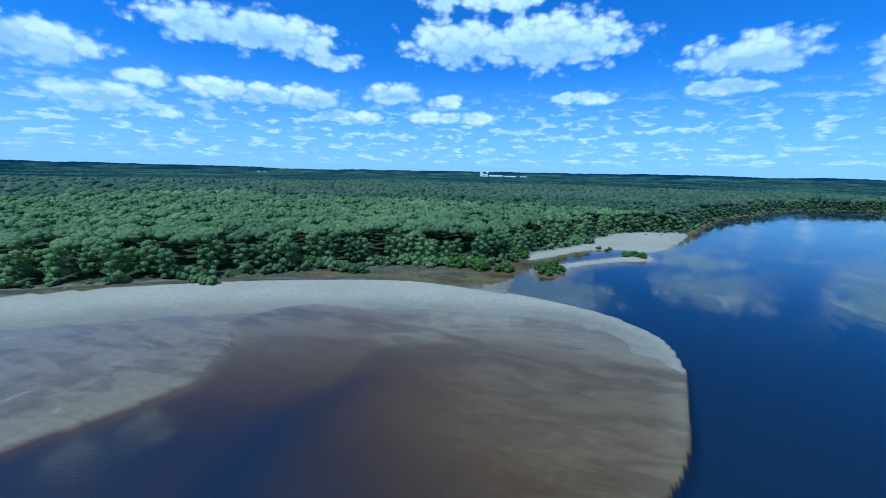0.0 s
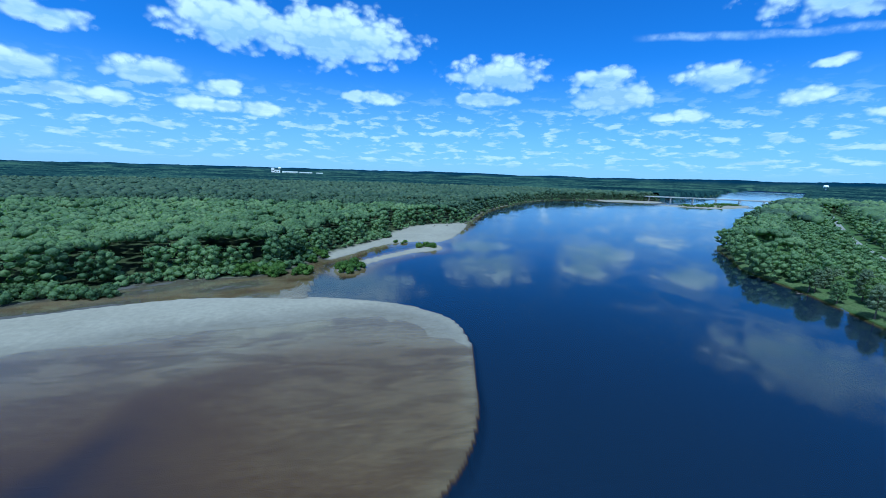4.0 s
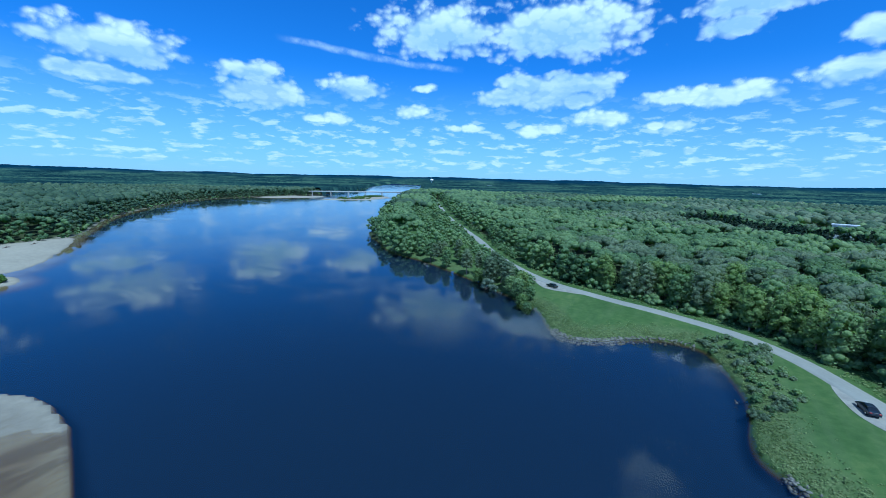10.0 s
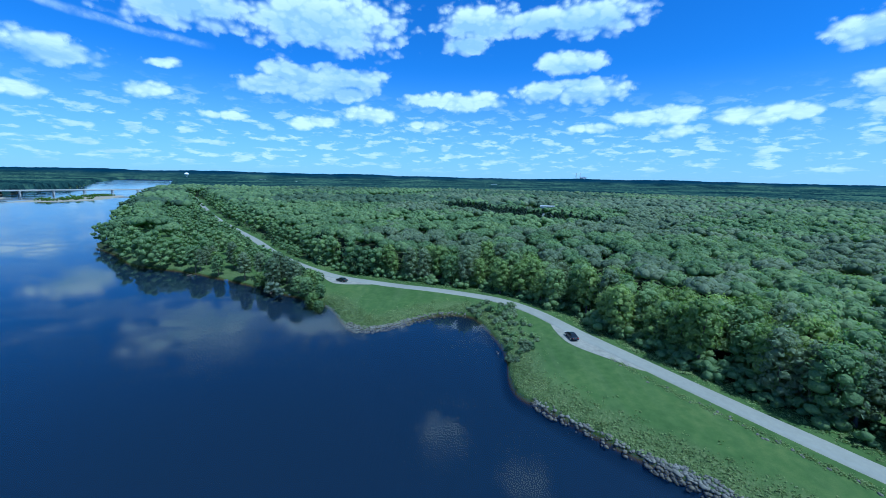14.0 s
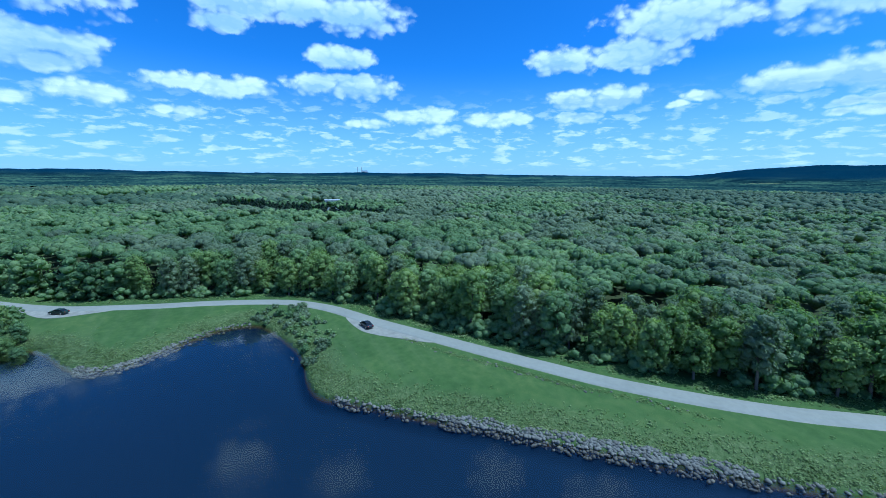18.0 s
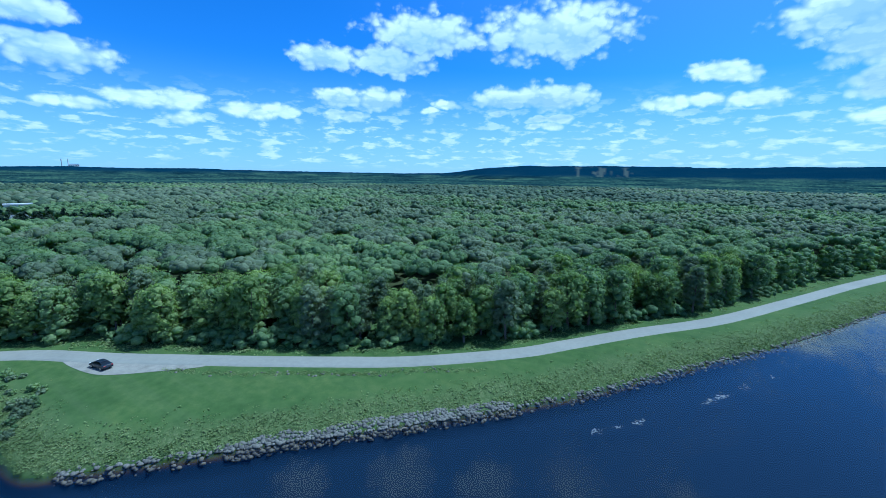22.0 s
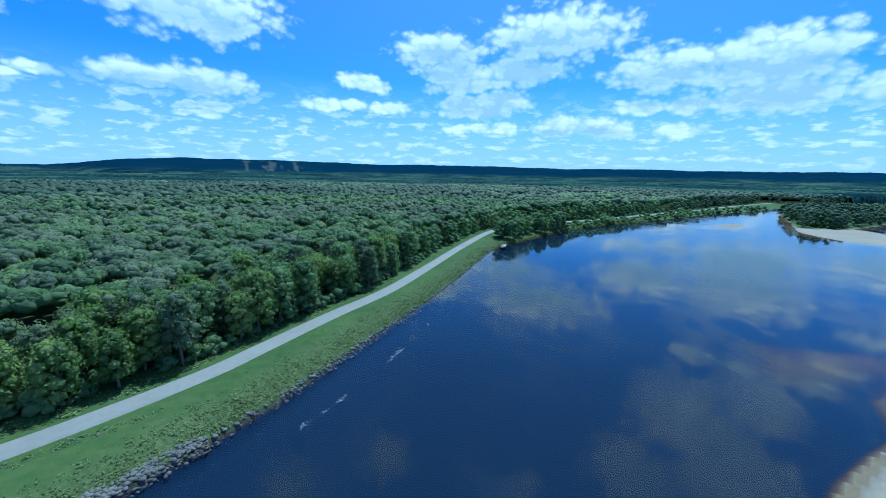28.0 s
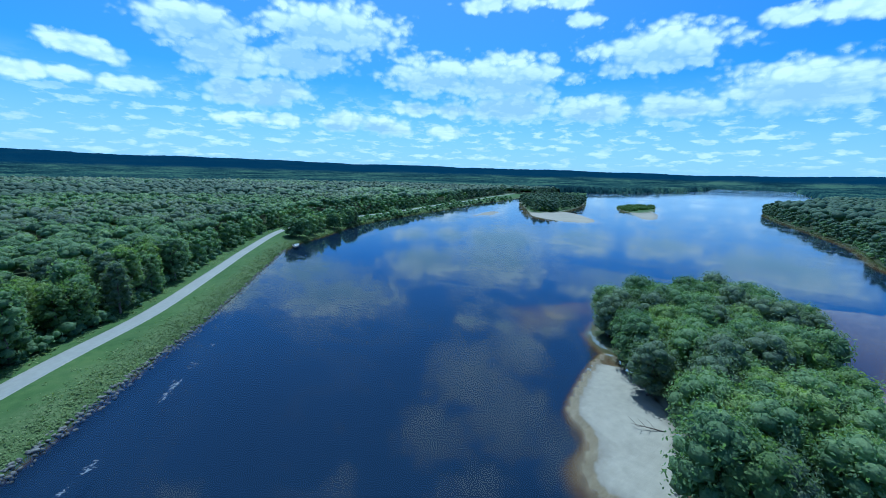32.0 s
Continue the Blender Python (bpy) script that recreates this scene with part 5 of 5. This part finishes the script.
# big trees at the tip of the wooded shore and beside the meadow
for i, (x, y, s) in enumerate(((3.42, 1.55, 0.52), (3.3, 1.46, 0.48), (3.5, 1.66, 0.5), (3.2, 1.37, 0.36), (3.62, 1.75, 0.45), (3.74, 1.95, 0.45), (3.68, 2.1, 0.5), (3.38, 1.42, 0.4))):
    crown, trunk, hgt = ISLE[i % 5]
    tr = thing("tree", x * U, y * U, height_at(x * U, y * U) - 0.1, 70 * i)
    tr.scale = (s, s, s)
    part("crown", crown, None, tr)
    part("trunk", trunk, None, tr)
    tagged(tr, "spreading green tree overhanging the river at the meadow's corner", "tree", "trees on the shore")


for i in range(26):
    t = g.uniform(0, 1)
    x, y = -1.83 - 1.75 * t + g.uniform(-0.04, 0.04), -5.2 - 1.2 * t - abs(g.uniform(0, 0.28))
    crown, trunk, hgt = NEAR[i % 8]
    tr = thing("tree", x * U, y * U, max(0.2, height_at(x * U, y * U)) - 0.1, 70 * i)
    s = g.uniform(0.6, 0.95) * (1.0 if i % 3 else 0.6)
    tr.scale = (s, s, s)
    part("crown", crown, None, tr)
    part("trunk", trunk, None, tr)
    tagged(tr, "dark green tree standing between road and water", "tree", "trees at the bend")


# stones along the water's edge
def stone_arrays(rng):
    v = ICO[0][:, :] * rng.uniform(0.75, 1.2, (len(ICO[0]), 1)) * np.array([1.0, 0.75, 0.6])
    return v, ICO[1]


STONES = [stone_arrays(g) for _ in range(6)]
seg = np.diff(BANK_R, axis=0)
cum = np.concatenate([[0], np.cumsum(np.linalg.norm(seg, axis=1))])


def on_bank(s, d):
    """The place s metres along the road bank and d metres inland."""
    k = np.clip(np.searchsorted(cum, s) - 1, 0, len(seg) - 1)
    e = seg[k] / np.linalg.norm(seg[k], axis=1)[:, None]
    return BANK_R[k] + e * (s - cum[k])[:, None] + np.stack([-e[:, 1], e[:, 0]], -1) * d[:, None]


def bank_s(x, y):
    return cum[np.argmin(np.hypot(BANK_R[:, 0] - x * U, BANK_R[:, 1] - y * U))]


rock_a, rock_b = bank_s(1.66, -0.45), bank_s(0.88, -1.28)
spans = [(bank_s(2.9, 1.05), bank_s(3.0, 0.6), 620), (bank_s(3.0, 0.6), bank_s(3.18, 0.2), 130), (rock_a, rock_b, 1400), (bank_s(2.0, -0.1), rock_a, 160), (rock_b, bank_s(-1.6, -4.8), 1000)]
S = np.concatenate([g.uniform(a, b, n) for a, b, n in spans])


def rock_width(s):
    """How far up the bank the stones reach, in metres."""
    main = step(s, rock_a - 2, rock_a + 4) * (1 - step(s, rock_b - 4, rock_b + 2))
    return 0.9 + main * (0.1 + 2.3 * np.clip(fbm(s / 7.0, 0 * s, 6) - 0.15, 0, 1))


D = -0.6 + g.uniform(0, 1, len(S)) * (0.6 + rock_width(S))
SP = on_bank(S, D)
sz = land_height(SP)[0]
joined("riprap", SP, sz - 0.05, [(v * 0.37, f) for v, f in STONES], STONE, 9, "grey angular riprap stones along the water's edge", (0.3, 1.5), "riprap")
# pale stones in the ditch between road and meadow
DL = line([(2.41, -0.58), (2.05, -0.76), (1.8, -0.93), (1.6, -1.05), (1.4, -1.21), (1.1, -1.42)], 12)
pick = DL[g.integers(0, len(DL), 44)] + g.normal(size=(44, 2)) * 0.7
joined("ditch_stones", pick, land_height(pick)[0], [(v * 0.34, f) for v, f in STONES], STONE, 10, "pale loose stones along the grassy roadside ditch", (0.5, 1.2), "stones")


# weeds and tall grass
def tuft_arrays(rng, n, h, w):
    """A low clump of leaves, most of them facing up."""
    v, f = crown_arrays(rng, h, w, 1, n, 0.22, base=-1.0)
    k = len(ICO[0])
    return v[k:] * np.array([1, 1, 0.6]), f[len(ICO[1]):] - k


TUFTS = [tuft_arrays(g, 10, 0.42, 0.8) for _ in range(6)]
S = g.uniform(bank_s(3.3, 1.4), bank_s(-7, -7.8), 13000)
D = 0.6 + np.abs(g.normal(size=len(S))) * 3.2
WPT = on_bank(S, D)
wz, _, wb, _, wd = land_height(WPT)
ok = (wb > 0.5) & (wd > 4.2) & (D > rock_width(S) * 0.8) & (fbm(WPT[:, 0] / 5, WPT[:, 1] / 5, 12) > 0.2)
joined("bank_weeds", WPT[ok], wz[ok] - 0.05, TUFTS, WEED, 12, "rank weeds and tall grass on the river bank", (0.4, 1.1), "weeds")
# rough grass at the foot of the woods
d = np.gradient(ROAD_LINE, axis=0)
d /= np.linalg.norm(d, axis=1)[:, None]
i = g.integers(20, 150, 3000)
PV = ROAD_LINE[i] + np.stack([-d[i, 1], d[i, 0]], -1) * g.uniform(3.4, 8, 3000)[:, None] + g.normal(size=(3000, 2)) * 2.0
vd = far_from(PV, ROAD_LINE, 60)
PV = PV[vd > 3.6]
joined("verge_weeds", PV, land_height(PV)[0] - 0.05, TUFTS, WEED, 13, "rough grass and low undergrowth at the forest edge", (0.5, 1.6), "weeds")


dk = DL[g.integers(0, len(DL), 500)] + g.normal(size=(500, 2)) * 0.45
joined("ditch_weeds", dk, land_height(dk)[0] - 0.05, TUFTS, WEED, 14, "dark line of weeds along the roadside ditch", (0.4, 0.9), "weeds")


# dead wood
def snag(x, y, z, turn, length, label, group="", branches=5, r=0.12):
    o = thing("fallen_branch", x * U, y * U, z, turn)
    bm = bmesh.new()
    tube(bm, [(0, 0, -0.15), (length * 0.4, 0.1, 0.25), (length * 0.75, 0.0, 0.45), (length, -0.2, 0.5)], [r, r * 0.8, r * 0.5, r * 0.2], 6)
    part("stem", bm, DEADWOOD, o)
    for k in range(branches):
        bm = bmesh.new()
        f = 0.3 + 0.13 * k
        sgn = 1 if k % 2 else -1
        tube(bm, [(length * f, 0.05, 0.3), (length * (f + 0.12), sgn * length * 0.16, 0.7), (length * (f + 0.22), sgn * length * 0.26, 1.0)], [r * 0.45, r * 0.3, r * 0.12], 5)
        part("branch", bm, DEADWOOD, o)
    return tagged(o, label, "driftwood", group)


snag(-1.235, -0.262, 0.3, -52, 4.8, "bleached dead branch with bare twigs lying on sand")
for x, y, t in ((0.08, -2.29, 60), (0.66, -1.57, 80), (0.48, -1.77, 90), (0.24, -2.1, 70), (0.88, -1.25, 110), (0.77, -1.42, 120), (2.5, 0.02, 170), (3.06, 0.44, 180), (-0.55, -3.2, 40), (1.2, -0.92, 100)):
    snag(x, y, 0.05, t, 1.6, "dark broken snag standing in the water's edge", "snags along the bank", 3, 0.1)
snag(4.02, 3.0, 0.1, 200, 5.5, "pale driftwood log fallen from the wooded shore", "logs along the shore", 2, 0.16)
snag(4.3, 3.75, 0.1, 220, 4.5, "pale driftwood log fallen from the wooded shore", "logs along the shore", 2, 0.14)
snag(3.5, 1.9, 0.15, 200, 3.5, "pale driftwood log fallen from the wooded shore", "logs along the shore", 2, 0.14)
snag(-1.83, 1.62, 0.1, 30, 0.9, "small dark piece of driftwood on the sand bar", "", 1, 0.1)
for x, y in ((1.15, 7.5), (1.42, 7.62)):
    snag(x, y, 0.6, 20, 3.2, "dark driftwood log lying on the pale beach", "logs on the beach", 2, 0.35)
snag(0.52, 4.75, 0.0, 90, 1.4, "dark stump standing in the shallow water", "", 2, 0.2)


# flecks of foam in a broken line along the bank's current
FOAM = plain("river_foam", (0.13, 0.15, 0.18), 0.7, vary=0.2, scale=2.0)
gf = np.random.default_rng(77)
FL = line([(0.6, -1.26), (0.46, -1.41), (0.34, -1.56), (0.18, -1.78), (0.02, -2.03), (-0.12, -2.25)], 10)
k = np.clip(np.abs(gf.normal(size=130) * 0.5 + np.repeat(gf.uniform(0, len(FL) - 1, 13), 10)), 0, len(FL) - 1)
FPT = np.stack([np.interp(k, np.arange(len(FL)), FL[:, a]) for a in (0, 1)], -1) + gf.normal(size=(130, 2)) * 0.35
fleck = np.column_stack([np.cos(np.arange(7) * 0.9) * (0.7, 1, 0.6, 1.1, 0.8, 1, 0.7), np.sin(np.arange(7) * 0.9) * (0.3, 0.4, 0.25, 0.4, 0.3, 0.4, 0.35), np.full(7, 0.012)])
joined("foam", FPT, np.zeros(len(FPT)), [(fleck * np.array([0.3, 0.24, 1]), np.array([[0, a, a + 1] for a in range(1, 6)]))], FOAM, 15, "thin broken line of pale foam on the river", (0.3, 1.3), "foam")


def boat(x, y, turn):
    b = thing("boat", x, y, 0.0, turn)
    bm = bmesh.new()
    rows = []
    for f, w, zk in ((-1.0, 0.8, -0.1), (-0.3, 0.95, -0.12), (0.4, 0.85, -0.1), (0.85, 0.45, 0.05), (1.05, 0.03, 0.35)):
        rows.append([bm.verts.new(v) for v in ((f * 2.4, -w, 0.62), (f * 2.4, -w * 0.8, 0.0 + zk), (f * 2.4, w * 0.8, 0.0 + zk), (f * 2.4, w, 0.62))])
    for a, c in zip(rows, rows[1:]):
        for k in range(3):
            bm.faces.new((a[k], a[k + 1], c[k + 1], c[k]))
    bm.faces.new(rows[0])
    bmesh.ops.solidify(bm, geom=bm.faces[:], thickness=0.06)
    part("hull", bm, WHITE, b)
    for bx in (-1.2, 0.2):
        bm = bmesh.new()
        box(bm, bx, 0, 0.42, 0.35, 1.5, 0.06, 0.02)
        part("bench", bm, WHITE, b)
    bm = bmesh.new()
    box(bm, -2.45, 0, 0.6, 0.35, 0.4, 0.6, 0.08)
    part("motor", bm, RUBBER, b, "black outboard motor")
    return tagged(b, "small white boat moored under trees at the bank", "boat")


boat(-1.72 * U, -4.93 * U, 215)


# ---- bridge, far buildings ----
def bridge(a, b, n):
    a, b = np.array(a) * U, np.array(b) * U
    length, turn = np.linalg.norm(b - a), math.degrees(math.atan2(*(b - a)[::-1]))
    o = thing("bridge", *a, 0, turn)
    bm = bmesh.new()
    box(bm, length / 2, 0, 7.6, length + 30, 10.5, 0.5)
    part("deck", bm, CONCRETE, o)
    for wy in (-3.2, 0.0, 3.2):
        bm = bmesh.new()
        box(bm, length / 2, wy, 6.8, length + 20, 0.5, 1.2)
        part("girder", bm, GREYROOF, o, "blue-grey steel girder")
    for wy in (-5.1, 5.1):
        bm = bmesh.new()
        box(bm, length / 2, wy, 8.75, length + 30, 0.15, 0.12)
        box(bm, length / 2, wy, 8.1, length + 30, 0.25, 0.6)
        part("railing", bm, CONCRETE, o)
    for k in range(n):
        px = length * (k + 0.5) / n
        for wy in (-3.4, 3.4):
            bm = bmesh.new()
            drum(bm, px, wy, -3, 6.2, 0.75, 0.75, 14)
            part("pier", bm, CONCRETE, o)
        bm = bmesh.new()
        box(bm, px, 0, 5.9, 1.6, 9.4, 1.0, 0.1)
        part("pier_cap", bm, CONCRETE, o)
    return tagged(o, "long low concrete road bridge on round piers across the river", "bridge")


bridge((14.0, 19.2), (20.3, 15.8), 7)


def place_far(az, dist):
    v = toward(az, 0) * dist
    return v.x, v.y


def water_tower(az, dist, top, r, label):
    x, y = place_far(az, dist)
    z = height_at(x, y)
    o = thing("water_tower", x, y, z)
    bm = bmesh.new()
    bmesh.ops.create_uvsphere(bm, u_segments=24, v_segments=12, radius=r, matrix=Matrix.LocRotScale((0, 0, top - z - r * 0.7), None, (1, 1, 0.7)))
    part("tank", bm, WHITE, o)
    bm = bmesh.new()
    drum(bm, 0, 0, 0, top - z - r, r * 0.3, r * 0.22)
    part("stem", bm, WHITE, o)
    return tagged(o, label, "water tower", "water towers")


water_tower(-53.7, 3600, 48, 15, "white spheroid water tower above the distant treetops")
water_tower(12.45, 3900, 60, 13, "white spheroid water tower behind the distant factory")


def block(name, az, dist, w, d, h, label, mat=WHITE, cat="building", turn=None, roof=GREYROOF, group=""):
    x, y = place_far(az, dist)
    z = height_at(x, y)
    o = thing(name, x, y, z, az if turn is None else turn)
    bm = bmesh.new()
    box(bm, 0, 0, h / 2, w, d, h)
    part("wall", bm, mat, o)
    bm = bmesh.new()
    box(bm, 0, 0, h + 0.4, w + 1, d + 1, 0.8)
    part("roof", bm, roof, o)
    n = max(2, int(w / 14))
    for k in range(n):
        bm = bmesh.new()
        box(bm, -w / 2 + w * (k + 0.5) / n, -d / 2 - 0.05, h * 0.55, w / n * 0.5, 0.2, h * 0.22)
        part("window", bm, GLASS, o)
    return tagged(o, label, cat, group)


for az, dist, w, h, l in ((13.3, 3800, 24, 50, "tall white grain elevator tower of the distant factory"), (12.8, 3780, 40, 34, "white process hall beside the distant elevator"),
                          (11.2, 3800, 130, 25, "long white low factory building among distant trees"), (9.2, 3850, 110, 21, "long white low factory building among distant trees"), (7.4, 3900, 60, 18, "white warehouse at the far end of the factory")):
    block("factory_building", az, dist, w, 40, h, l, cat="factory", group="distant factory")
for az, dist, w in ((43.5, 3300, 30), (42.8, 3320, 24)):
    block("farm_building", az, dist, w, 14, 22, "white farm building in the far forest", cat="barn", group="far farm buildings")
block("barn", -99.9, 455, 15, 8, 11, "low building with a pale grey metal roof amid the forest", mat=GREYROOF, cat="barn")
for az, dist, w, h in ((181.0, 1330, 24, 9), (178.6, 1420, 30, 8), (-62, 2400, 30, 14), (-66, 2000, 24, 14), (-93.5, 2200, 30, 15)):
    block("farm_building", az, dist, w, 12, h, "pale farm building beside a field", cat="barn", group="far farm buildings")
for az in (-104.7, -105.2):
    x, y = place_far(az, 4500)
    o = thing("chimney", x, y, height_at(x, y))
    bm = bmesh.new()
    drum(bm, 0, 0, 0, 70, 3.6, 2.6)
    part("stack", bm, CONCRETE, o)
    bm = bmesh.new()
    drum(bm, 0, 0, 68, 71, 3.0, 2.9)
    part("rim", bm, GREYROOF, o)
    tagged(o, "tall pale power station chimney on the horizon", "chimney", "power station chimneys")
block("power_station", -105.6, 4500, 70, 40, 30, "pale power station building on the horizon", cat="power station")
